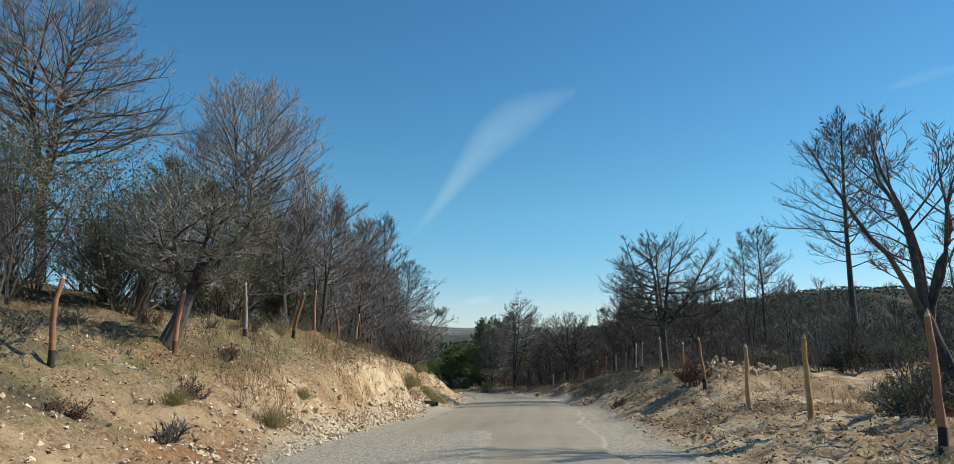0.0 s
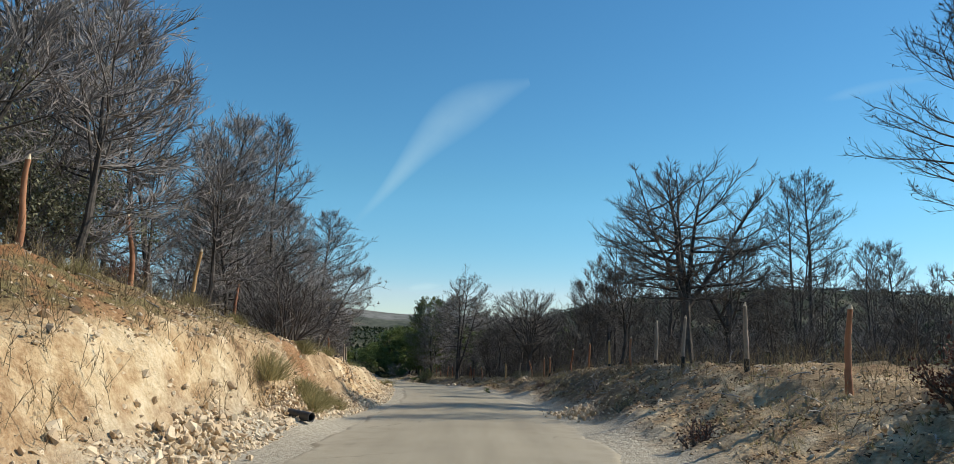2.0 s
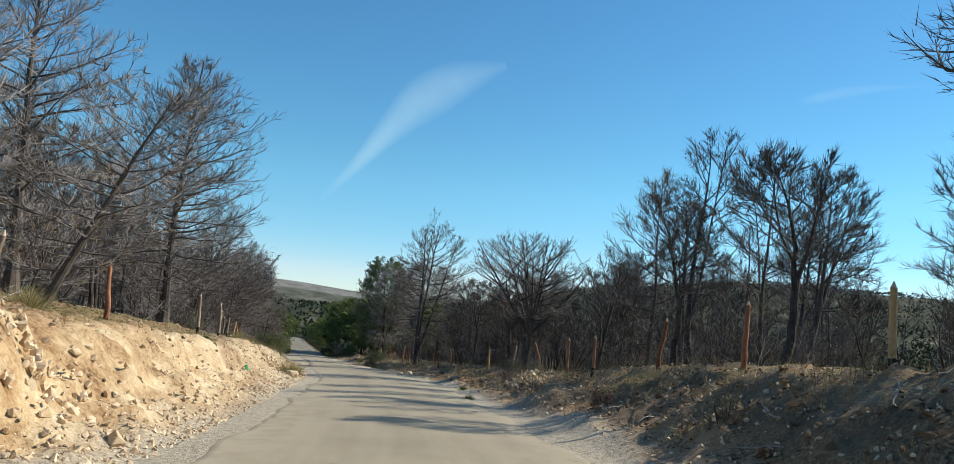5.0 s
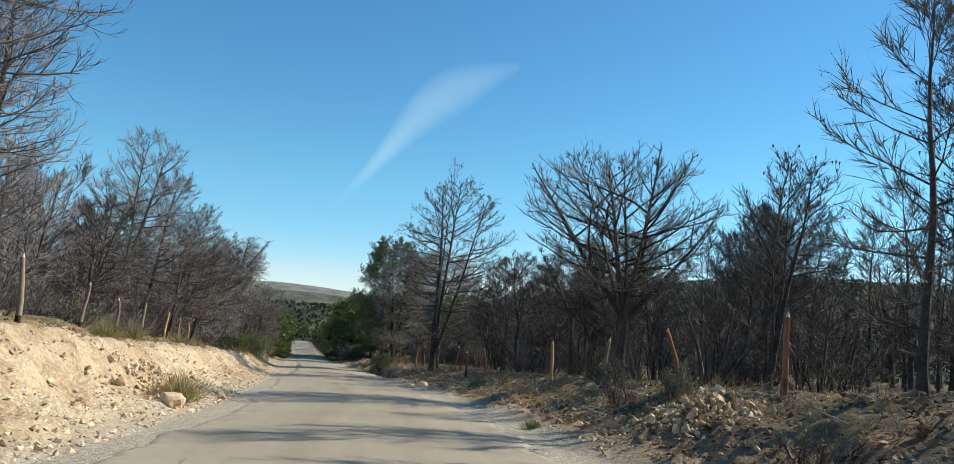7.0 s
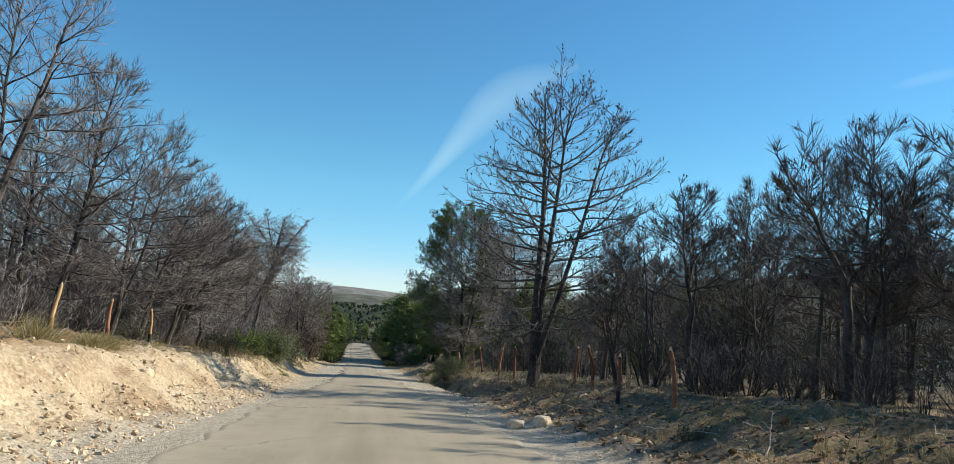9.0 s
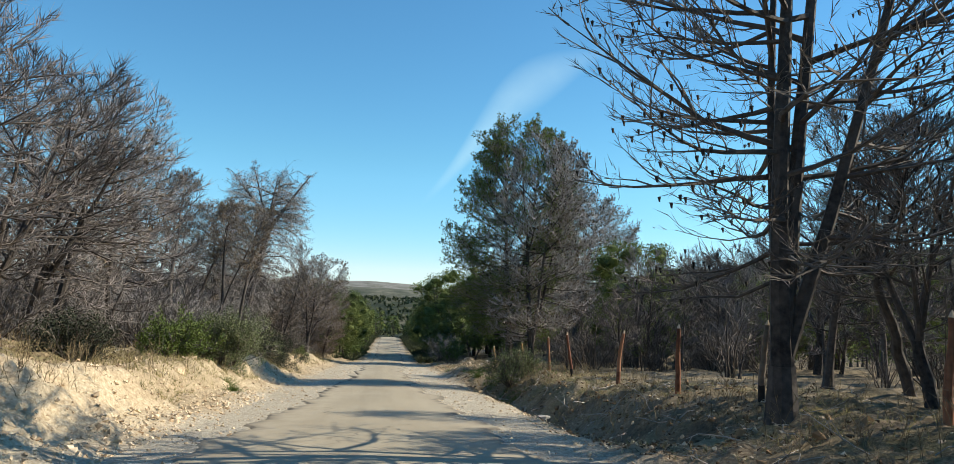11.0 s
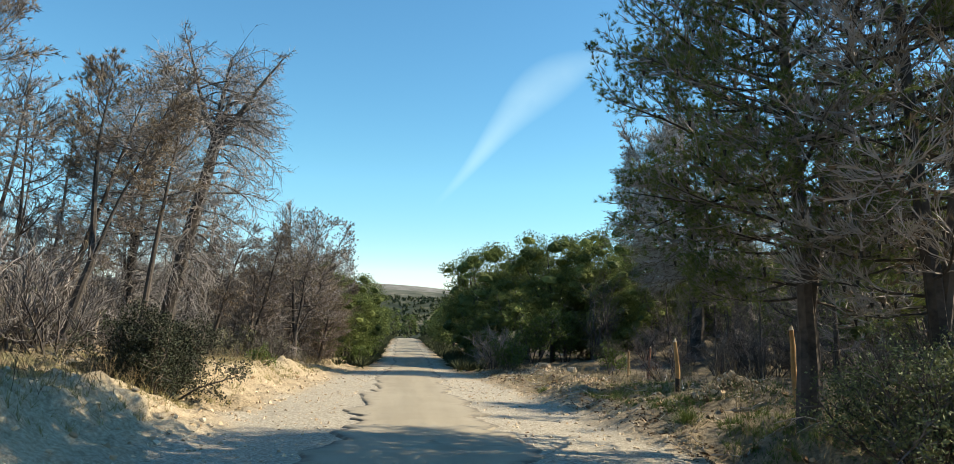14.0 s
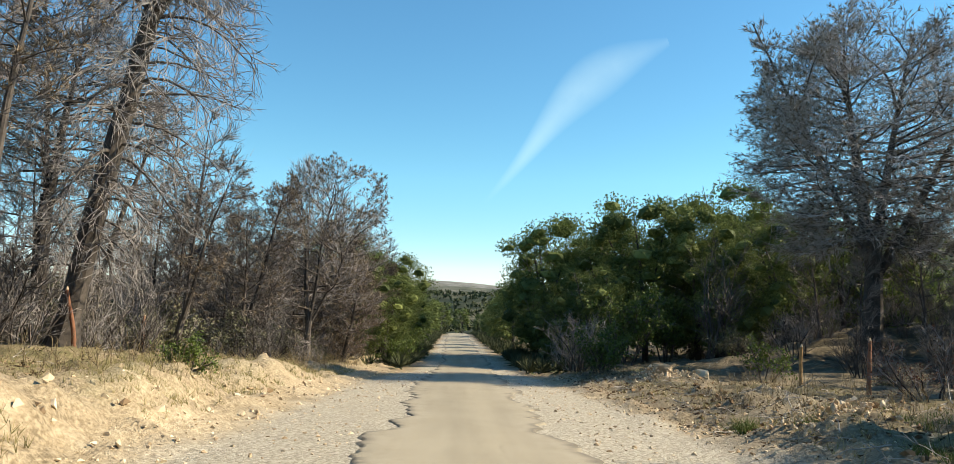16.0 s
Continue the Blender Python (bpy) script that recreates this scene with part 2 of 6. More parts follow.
def ground_material():
    mat, nt, b = material("ground")
    co = coords(nt)
    big, mid, fine = noise_tex(nt, co, 0.12, 4), noise_tex(nt, co, 1.3, 6), noise_tex(nt, co, 14, 6, 0.65)
    vor = node(nt, "ShaderNodeTexVoronoi", Scale=26.0)
    nt.links.new(co, vor.inputs["Vector"])
    pebble = mathn(nt, "SUBTRACT", 1.0, mathn(nt, "MULTIPLY", vor.outputs["Distance"], 1.7), True)
    soil = ramp(nt, mid, [(0.30, (0.075, 0.046, 0.027)), (0.43, (0.20, 0.127, 0.072)), (0.55, (0.31, 0.205, 0.118)), (0.70, (0.48, 0.35, 0.215))])
    soil = mixc(nt, ramp(nt, fine, [(0.42, (0, 0, 0)), (0.62, (1, 1, 1))]), soil, (0.42, 0.30, 0.18))
    red = ramp(nt, big, [(0.46, (0, 0, 0)), (0.60, (1, 1, 1))])
    soil = mixc(nt, mathn(nt, "MULTIPLY", red, attr(nt, "ochre")), soil, ramp(nt, fine, [(0.35, (0.15, 0.065, 0.03)), (0.65, (0.34, 0.17, 0.075))]))
    soil = mixc(nt, mathn(nt, "MULTIPLY", attr(nt, "late"), 0.6), soil, ramp(nt, fine, [(0.32, (0.15, 0.125, 0.08)), (0.68, (0.42, 0.36, 0.25))]))
    grass = ramp(nt, fine, [(0.3, (0.065, 0.062, 0.025)), (0.7, (0.25, 0.21, 0.10))])
    gmask = mathn(nt, "MULTIPLY", attr(nt, "grass"), ramp(nt, mid, [(0.40, (0, 0, 0)), (0.56, (1, 1, 1))]))
    soil = mixc(nt, gmask, soil, grass)
    # burnt dark soil, and on the right berm painted tree shade
    ash = mathn(nt, "MULTIPLY", attr(nt, "ash"), ramp(nt, mid, [(0.35, (0.3, 0.3, 0.3)), (0.6, (1, 1, 1))]))
    soil = mixc(nt, ash, soil, ramp(nt, fine, [(0.3, (0.035, 0.03, 0.025)), (0.7, (0.12, 0.098, 0.075))]))
    cutc = ramp(nt, mathn(nt, "ADD", mathn(nt, "MULTIPLY", mid, 0.7), mathn(nt, "MULTIPLY", fine, 0.35)),
                [(0.34, (0.19, 0.10, 0.05)), (0.44, (0.39, 0.25, 0.13)), (0.54, (0.53, 0.395, 0.235)), (0.68, (0.70, 0.58, 0.40))])
    cutc = mixc(nt, mathn(nt, "MULTIPLY", attr(nt, "pale"), 0.7), cutc, ramp(nt, fine, [(0.35, (0.36, 0.29, 0.19)), (0.65, (0.66, 0.57, 0.42))]))
    cutm = mathn(nt, "MULTIPLY", attr(nt, "cut"), ramp(nt, mathn(nt, "ADD", big, mathn(nt, "MULTIPLY", mid, 0.35)), [(0.5, (0.15, 0.15, 0.15)), (0.72, (1, 1, 1))]), True)
    col = mixc(nt, cutm, soil, cutc)
    rust = ramp(nt, mathn(nt, "ADD", attr(nt, "rust"), mathn(nt, "MULTIPLY", mid, 0.5)), [(0.55, (0, 0, 0)), (0.95, (0.6, 0.6, 0.6))])
    col = mixc(nt, rust, col, ramp(nt, fine, [(0.35, (0.13, 0.048, 0.022)), (0.65, (0.40, 0.19, 0.085))]))
    grav = ramp(nt, mathn(nt, "ADD", mathn(nt, "MULTIPLY", vor.outputs["Color"], 0.5), mathn(nt, "MULTIPLY", fine, 0.5)),
                [(0.25, (0.22, 0.19, 0.145)), (0.55, (0.44, 0.39, 0.305)), (0.8, (0.62, 0.565, 0.46))])
    col = mixc(nt, attr(nt, "gravel"), col, grav)
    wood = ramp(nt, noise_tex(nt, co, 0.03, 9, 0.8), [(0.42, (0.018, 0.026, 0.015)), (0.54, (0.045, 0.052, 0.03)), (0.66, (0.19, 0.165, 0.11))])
    # far hills: distance haze is put into these greyer, paler scrub colours
    hazed_scrub = ramp(nt, noise_tex(nt, co, 0.03, 9, 0.8), [(0.40, (0.045, 0.055, 0.04)), (0.52, (0.095, 0.098, 0.072)), (0.66, (0.20, 0.185, 0.145))])
    hazed_scrub = mixc(nt, mathn(nt, "MULTIPLY", attr(nt, "bare_rock"), ramp(nt, noise_tex(nt, co, 0.012, 9, 0.8), [(0.42, (0.25, 0.25, 0.25)), (0.58, (1, 1, 1))])), hazed_scrub, (0.24, 0.23, 0.215))
    wood = mixc(nt, attr(nt, "scrub"), wood, hazed_scrub)
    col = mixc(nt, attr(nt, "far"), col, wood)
    nt.links.new(col, b.inputs["Base Color"])
    b.inputs["Roughness"].default_value = 0.95
    b.inputs["Specular IOR Level"].default_value = 0.15
    chunk = node(nt, "ShaderNodeTexVoronoi", Scale=6.5)
    nt.links.new(co, chunk.inputs["Vector"])
    lumps = mathn(nt, "MULTIPLY", mathn(nt, "MULTIPLY", chunk.outputs["Distance"], attr(nt, "cut")), 0.9)
    h = mathn(nt, "ADD", mathn(nt, "MULTIPLY", fine, 0.8), mathn(nt, "MULTIPLY", pebble, 0.22))
    h = mathn(nt, "SUBTRACT", h, lumps)
    bump(nt, b, h, 0.9, 0.045)
    return mat


def asphalt_material():
    mat, nt, b = material("asphalt")
    co = coords(nt)
    big, mid, fine = noise_tex(nt, co, 0.35, 5), noise_tex(nt, co, 2.2, 6), noise_tex(nt, co, 60, 3)
    st = nt.nodes.new("ShaderNodeMapping")
    st.inputs["Scale"].default_value = (1.6, 0.09, 1.0)
    nt.links.new(attr_vec(nt, "lane"), st.inputs["Vector"])
    streak = noise_tex(nt, st.outputs[0], 1.0, 4)
    fac = mathn(nt, "ADD", mathn(nt, "MULTIPLY", big, 0.45), mathn(nt, "MULTIPLY", streak, 0.55))
    col = ramp(nt, fac, [(0.33, (0.21, 0.178, 0.125)), (0.5, (0.335, 0.29, 0.207)), (0.68, (0.44, 0.38, 0.275))])
    col = mixc(nt, 0.5, col, ramp(nt, fine, [(0.3, (0.175, 0.15, 0.11)), (0.7, (0.47, 0.405, 0.30))]), "MIX")
    dust = mathn(nt, "MULTIPLY", attr(nt, "edge"), ramp(nt, mid, [(0.35, (0, 0, 0)), (0.6, (1, 1, 1))]))
    col = mixc(nt, dust, col, (0.40, 0.345, 0.26))
    vor = node(nt, "ShaderNodeTexVoronoi", feature="DISTANCE_TO_EDGE", Scale=0.33)
    warp = nt.nodes.new("ShaderNodeVectorMath")
    wn_ = node(nt, "ShaderNodeTexNoise", Scale=1.1, Detail=5.0)
    nt.links.new(co, wn_.inputs["Vector"])
    nt.links.new(co, warp.inputs[0])
    nt.links.new(wn_.outputs["Color"], warp.inputs[1])
    nt.links.new(warp.outputs[0], vor.inputs["Vector"])
    crack = ramp(nt, vor.outputs["Distance"], [(0.002, (1, 1, 1)), (0.008, (0, 0, 0))])
    crack = mathn(nt, "MULTIPLY", crack, ramp(nt, big, [(0.52, (0, 0, 0)), (0.60, (1, 1, 1))]))
    col = mixc(nt, mathn(nt, "MULTIPLY", crack, 0.6), col, (0.06, 0.05, 0.04))
    rim = mathn(nt, "MULTIPLY", attr(nt, "rim"), ramp(nt, mid, [(0.38, (0, 0, 0)), (0.52, (1, 1, 1))]))
    col = mixc(nt, rim, col, (0.14, 0.122, 0.095))
    nt.links.new(col, b.inputs["Base Color"])
    b.inputs["Roughness"].default_value = 0.88
    b.inputs["Specular IOR Level"].default_value = 0.3
    bump(nt, b, mathn(nt, "SUBTRACT", mathn(nt, "ADD", fine, mid), crack), 0.35, 0.012)
    return mat


def attr_vec(nt, name):
    return node(nt, "ShaderNodeAttribute", attribute_name=name).outputs["Vector"]


# ---- the road's line and the ground's height ----
YY = np.arange(-300.0, 5200.0, 0.5)


def knots(text, width):
    ys, vs = zip(*[tuple(float(v) for v in k.split(":")) for k in text.split()])
    line = np.interp(YY, ys, vs)
    n = int(width / 0.5)
    pad = np.concatenate([np.full(n, line[0]), line, np.full(n, line[-1])])
    ker = np.hanning(2 * n + 1)
    return np.convolve(pad, ker / ker.sum(), "valid")


ROAD_X = knots("-300:-3 0:1.2 15:1.55 27:2.05 33:2.6 45:3.2 54:3.55 62:3.4 69:3.1 75:2.9 84:2.4 91:1.5 98:.6 103:-.2 113:-1.6 123:-3.1 128:-3.9 141:-6.1 146:-6.9 152:-7.9 160:-9.2 171:-10.8 193:-13.8 213:-17 253:-23.5 400:-46 5200:-700", 5)
ROAD_Z = knots("-300:12 3:-3.76 15.6:-4.3 28.4:-4.92 38.4:-5.43 57.5:-6.62 68.3:-7.16 82.7:-8.0 94.6:-8.73 113:-9.93 125.8:-10.68 139.2:-11.5 150:-12.08 162:-12.75 176:-13.5 189:-14.1 213:-14.7 253:-15.6 300:-16.4 400:-22 600:-40 1000:-60 5200:-60", 6)
BANK_L = knots("-300:1.5 15:1.75 21:2.3 26:2.75 33:3.15 40:3.05 52:2.6 59:2.05 70:1.85 81:1.65 92:1.55 103:1.5 110:1.45 118:1.3 128:1.1 140:1.0 158:.85 170:.45 200:.3 400:.2 5200:0", 4)
TOP_L = knots("-300:7 17:6.6 23:5.5 33:5.3 40:5.5 50:6.1 60:6.3 80:6.4 104:6.6 122:6.0 150:6.2 165:6.8 5200:7", 4)
EDGE_L = knots("-300:.6 30:.62 38:.68 48:.82 60:.88 100:.9 120:.95 5200:.95", 4)
SLOPE_L = knots("-300:.24 30:.24 60:.17 100:.11 160:.07 260:.05 5200:.03", 8)
BANK_R = knots("-300:.4 14:.5 24:.62 29:1.0 33:1.45 37:1.66 46:1.74 55:1.86 63:1.75 71:1.5 78:1.05 92:.95 103:.85 115:.9 131:.8 145:.78 157:.45 168:.3 200:.5 400:.2 5200:0", 4)


def along(table, y):
    return np.interp(y, YY, table)


MOUNDS = [  # x, y, half-length, half-width, turn, height: heaps of earth and stones
    (9.8, 29.0, 2.8, 1.2, 8, 0.5), (7.0, 38.0, 2.2, 0.9, 80, 0.35), (7.3, 62.5, 3.0, 0.8, 88, 0.30),
    (8.6, 76.5, 2.0, 1.1, 70, 0.22), (8.0, 69.0, 1.6, 0.9, 80, 0.30), (6.2, 84.0, 1.5, 0.8, 90, 0.25),
    (0.2, 142.3, 1.3, 0.9, 60, 0.25), (-2.2, 151.5, 1.6, 1.0, 60, 0.25), (-2.6, 168.5, 2.4, 1.2, 100, 0.30),
    (-1.9, 157.7, 1.5, 1.0, 90, 0.25), (-12.5, 146.0, 2.6, 0.7, 98, 0.42), (-13.6, 152.4, 2.2, 0.6, 100, 0.36), (-14.9, 160.0, 3.0, 0.7, 98, 0.38), (-10.6, 135.0, 2.6, 0.7, 98, 0.35), (-3.6, 79.5, 1.5, 0.9, 90, 0.3), (-12.6, 143.2, 2.4, 1.3, 98, -0.75), (12.0, 181.0, 9.0, 6.0, 20, 2.3), (-1.0, 37.4, 2.2, 0.6, 85, 0.28),
]


def ground_z(x, y):
    """The height of the ground under arrays x, y."""
    x, y = np.asarray(x, float), np.asarray(y, float)
    u = x - along(ROAD_X, y)
    d = np.abs(u)
    w1 = fbm(x * 0.35, y * 0.35, 3, 3)
    w2 = fbm(x * 1.3, y * 1.3, 5, 4)
    w3 = fbm(x * 5.0, y * 5.0, 9, 3)
    crown = -0.02 * np.minimum(d, 4.5)
    # cut bank on the uphill side
    foot, top, high = 3.75 + 0.35 * w1, along(TOP_L, y) + 0.5 * w1 + 0.25 * w2, along(BANK_L, y)
    crag = np.abs(fbm(x * 0.9 + 11, y * 0.9, 23, 4)) - 0.2
    t = (d - foot) / np.maximum(top - foot, 0.5) - 0.34 * crag * smooth(3.9, 4.8, d) * smooth(19, 27, y) * (1 - smooth(150, 166, y))
    gully = 0.16 * np.maximum(fbm(x * 0.5 + 40, y * 1.1, 21, 3), 0) * smooth(0, 0.5, t) * (1 - smooth(0.9, 1.3, t))
    steep = smooth(19, 27, y) * (1 - smooth(150, 166, y))
    tt = np.clip(t, 0, 1)
    talus = np.where(tt < 0.5, 0.62 * tt, 0.31 + 0.69 * smooth(0.42, 1.02, tt) * 1.0)
    shape = steep * talus + (1 - steep) * smooth(-0.15, 1.1, tt) * 1.0
    share = along(EDGE_L, y)
    left = high * share * np.clip(shape, 0, 1.05) - gully * high * 1.2
    left = left + high * (1 - share) * np.clip((d - top) / 2.1, 0, 1)
    beyond = np.maximum(d - np.maximum(top, 7.6), 0)
    left = left + along(SLOPE_L, y) * (40 * (1 - np.exp(-beyond / 40)))
    # berm on the other side
    t = (d - 3.6 - 0.4 * w1) / (4.1 - 0.9 * smooth(30, 40, y) * (1 - smooth(58, 68, y)))
    right = along(BANK_R, y) * (0.55 * np.clip(t, 0, 1) + 0.45 * smooth(0, 1, t)) + 0.02 * np.clip(d - 7, 0, 60)
    ditch = np.exp(-((d - 5.2) / 0.75) ** 2) * smooth(112, 120, y) * (1 - smooth(136, 141, y)) * 0.75
    right = right - ditch
    side = np.where(u < 0, left, right)
    rough = smooth(3.4, 5.0, d)
    z = along(ROAD_Z, y) + crown + side + rough * (0.16 * w1 + np.where(u < 0, 0.24, 0.20) * w2 + np.where(u < 0, 0.15, 0.125) * w3) + 0.012 * w3
    for mx, my, a, b, turn, h in MOUNDS:
        c, s = math.cos(radians(turn)), math.sin(radians(turn))
        p, q = (x - mx) * c + (y - my) * s, -(x - mx) * s + (y - my) * c
        z = z + h * np.exp(-(p / a) ** 2 - (q / b) ** 2) * (1 + 0.35 * w2)
    # the wider country
    far = smooth(45, 130, d) + smooth(280, 420, y) + smooth(-40, -160, y)
    far = np.clip(far, 0, 1)
    hills = -18 - 42 * smooth(350, 900, y) + 6 * smooth(-30, -180, u)
    hills = hills + 52 * (0.7 * smooth(-30, 110, x) + 0.3 * smooth(60, 260, x)) * np.exp(-(np.maximum(x - 210, 0) / 420) ** 2 - ((y - 480) / 150) ** 2) * (1 + 0.12 * fbm(x / 60, y / 60, 31, 3))
    hills = hills + 25 * np.exp(-((y - 560) / 110) ** 2) * smooth(60, -20, x)
    hills = hills + (68 + 8 * smooth(-40, -190, x)) * np.exp(-((y - 1250) / 260) ** 2) * (1 + 0.12 * fbm(x / 260, y / 260, 33, 4))
    hills = hills + (117 + 30 * smooth(-110, -500, x)) * smooth(2100, 3300, y) * (1 + 0.07 * fbm(x / 700, y / 700, 35, 4))
    return z * (1 - far) + hills * far


def gz(x, y):
    return float(ground_z(np.array([x]), np.array([y]))[0])


def growing(a, b, s, f):
    out = [a]
    while out[-1] < b:
        out.append(out[-1] + s)
        s *= f
    return out


US = np.array([-v for v in reversed(growing(11.0, 3200, 0.5, 1.14))] + list(np.arange(-10.8, -3.2, 0.16)) + list(np.arange(-3.2, 3.2, 0.4))
              + list(np.arange(3.2, 9.6, 0.16)) + growing(9.6, 3200, 0.4, 1.14))
YS = np.array([-v for v in reversed(growing(2.0, 300, 1.0, 1.3))] + list(np.arange(0, 182, 0.32)) + growing(182.0, 4800, 0.5, 1.06))
GU, GY = np.meshgrid(US, YS)
GX = GU + along(ROAD_X, GY) * (1 - smooth(300, 900, np.abs(GU)))
GZ = ground_z(GX, GY)
nr, nc = GX.shape
idx = np.arange(nr * nc).reshape(nr, nc)
quads = np.stack([idx[:-1, :-1], idx[:-1, 1:], idx[1:, 1:], idx[1:, :-1]], -1).reshape(-1, 4)
me = mesh_of("ground", np.stack([GX, GY, GZ], -1).reshape(-1, 3), [quads], True)
gd = np.abs(GU)
nz = fbm(GX * 0.4, GY * 0.4, 51, 4)
topl = along(TOP_L, GY)
masks = {
    "gravel": np.clip(1 - smooth(0.0, 1.0, gd + 0.7 * nz - (3.6 - 1.5 * smooth(160, 185, GY))), 0, 1),
    "cut": np.where(GU < 0, smooth(3.4, 4.4, gd) * (1 - smooth(-0.1, 0.5, gd - topl + 0.6 * nz)) * (1 - 0.85 * (1 - smooth(17, 27, GY))) * (1 - 0.75 * (1 - smooth(24, 38, GY)) * smooth(-0.25, 0.1, nz)) * (1 - 0.35 * smooth(108, 126, GY) - 0.3 * smooth(150, 165, GY)),
                    np.where(GY < 50, np.maximum(0.8 * (1 - smooth(36, 46, GY)) * smooth(-0.35, 0.1, nz) * (1 - smooth(14, 20, gd)), 0.4 * smooth(0.0, 0.5, nz)), 0.35 * smooth(0.0, 0.5, nz)) * (1 - smooth(13, 20, gd))),
    "grass": np.where(GU < 0, np.maximum(smooth(-0.2, 1.2, gd - topl), np.maximum(0.95 * smooth(4.3, 6.0, gd) * smooth(-0.25, 0.2, nz) * (1 - smooth(24, 34, GY)), 0.9 * smooth(4.6, 6.2, gd) * smooth(112, 128, GY) * smooth(-0.4, 0.1, nz))), smooth(4.6, 6.5, gd) * (0.35 + 0.65 * smooth(36, 46, GY))) * 0.9,
    # right side: the trees' shade on the berm is painted in with the ash
    "ash": np.where(GU < 0, np.maximum(smooth(8, 14, gd), 0.75 * smooth(4.6, 7, gd) * smooth(0.0, 0.35, nz) * (1 - smooth(20, 28, GY))), np.maximum(smooth(8.5, 12.5, gd), 0.92 * smooth(4.3, 5.6, gd) * smooth(-0.45, 0.1, nz)) * (1 - 0.9 * (1 - smooth(34, 42, GY)))) * 0.9,
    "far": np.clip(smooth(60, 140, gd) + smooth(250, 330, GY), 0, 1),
    "ochre": np.where(GU < 0, 0.85, 0.35) * (1 - 0.85 * smooth(95, 120, GY)),
    "late": smooth(98, 124, GY) * (1 - smooth(230, 280, GY)),
    "pale": smooth(58, 80, GY),
    # the next two masks paint distance haze onto the far hills
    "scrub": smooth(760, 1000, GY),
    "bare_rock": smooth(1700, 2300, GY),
    "rust": np.exp(-((GX + 2.3) / 0.95) ** 2 - ((GY - 44.3) / 1.9) ** 2) * (1.25 + 1.2 * nz),
}
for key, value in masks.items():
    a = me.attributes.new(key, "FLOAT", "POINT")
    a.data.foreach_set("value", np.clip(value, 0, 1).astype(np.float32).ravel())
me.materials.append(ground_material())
ground = new("ground", me)
tagged(ground, "stony ochre earth with dry grass and cut bank", "ground", kind="structure")


def build_road():
    ys = np.concatenate([np.arange(-60, 96, 0.3), np.arange(96, 182, 0.12), np.arange(182, 330, 1.5)])
    halfw = np.interp(ys, [-60, 10, 30, 45, 100, 118, 135, 150, 180, 330], [2.5, 2.5, 2.7, 3.0, 3.0, 2.5, 1.75, 1.45, 1.7, 2.2])
    jag = lambda s: 0.30 * fbm(ys * 0.5, ys * 0 + s, s, 4) + 0.16 * fbm(ys * 1.9, ys * 0 + s, s + 3, 4)
    wild = 0.9 + 0.7 * smooth(100, 125, ys)
    lo, hi = -halfw + jag(61) * wild, halfw + jag(67) * wild
    cols = np.sort(np.concatenate([np.linspace(0, 1, 19), [0.02, 0.035, 0.08, 0.92, 0.965, 0.98]]))
    u = lo[:, None] * (1 - cols) + hi[:, None] * cols
    y = np.repeat(ys[:, None], len(cols), 1)
    x = u + along(ROAD_X, y)
    z = along(ROAD_Z, y) - 0.02 * np.abs(u) + 0.035 + 0.012 * fbm(x * 0.8, y * 0.8, 71, 3)
    z[:, 0] -= 0.05
    z[:, -1] -= 0.05
    n, m = x.shape
    i = np.arange(n * m).reshape(n, m)
    q = np.stack([i[:-1, :-1], i[:-1, 1:], i[1:, 1:], i[1:, :-1]], -1).reshape(-1, 4)
    rm = mesh_of("road", np.stack([x, y, z], -1).reshape(-1, 3), [q], True)
    e = rm.attributes.new("edge", "FLOAT", "POINT")
    e.data.foreach_set("value", np.clip(np.repeat(np.abs(cols * 2 - 1)[None] ** 2.5, n, 0), 0, 1).astype(np.float32).ravel())
    rim = rm.attributes.new("rim", "FLOAT", "POINT")
    rim.data.foreach_set("value", np.clip(smooth(0.80, 1.0, np.abs(cols * 2 - 1))[None] * smooth(98, 122, ys)[:, None], 0, 1).astype(np.float32).ravel())
    lane = rm.attributes.new("lane", "FLOAT_VECTOR", "POINT")
    lane.data.foreach_set("vector", np.stack([u, y, 0 * y], -1).astype(np.float32).ravel())
    rm.materials.append(asphalt_material())
    tagged(new("road", rm), "worn pale grey asphalt with broken edges and dust", "road", kind="structure")


build_road()

# ---- growing plants ----
UP = np.array([0.0, 0.0, 1.0])


def unit(v):
    return v / np.maximum(np.linalg.norm(v, axis=-1, keepdims=True), 1e-9)


def curves(rng, start, way, length, n, curl=0.0, wobble=0.1, hold=0.0):
    """Bent lines of n points: (N, n, 3)."""
    way = unit(way)
    first = way
    pts, p = [start], start
    curl = np.broadcast_to(np.asarray(curl, float), (len(start),))[:, None]
    for _ in range(n - 1):
        way = unit(way + UP * curl / (n - 1) + first * hold + rng.normal(0, wobble, way.shape))
        p = p + way * (np.asarray(length) / (n - 1))[:, None]
        pts.append(p)
    return np.stack(pts, 1)


def at(lines, s):
    """Places and directions on lines (B, n, 3) at s (B, k) from 0 to 1."""
    b, n, _ = lines.shape
    f = np.clip(s, 0, 0.9999) * (n - 1)
    i = f.astype(int)
    f = (f - i)[..., None]
    rows = np.arange(b)[:, None]
    a, c = lines[rows, i], lines[rows, i + 1]
    return a * (1 - f) + c * f, unit(c - a)


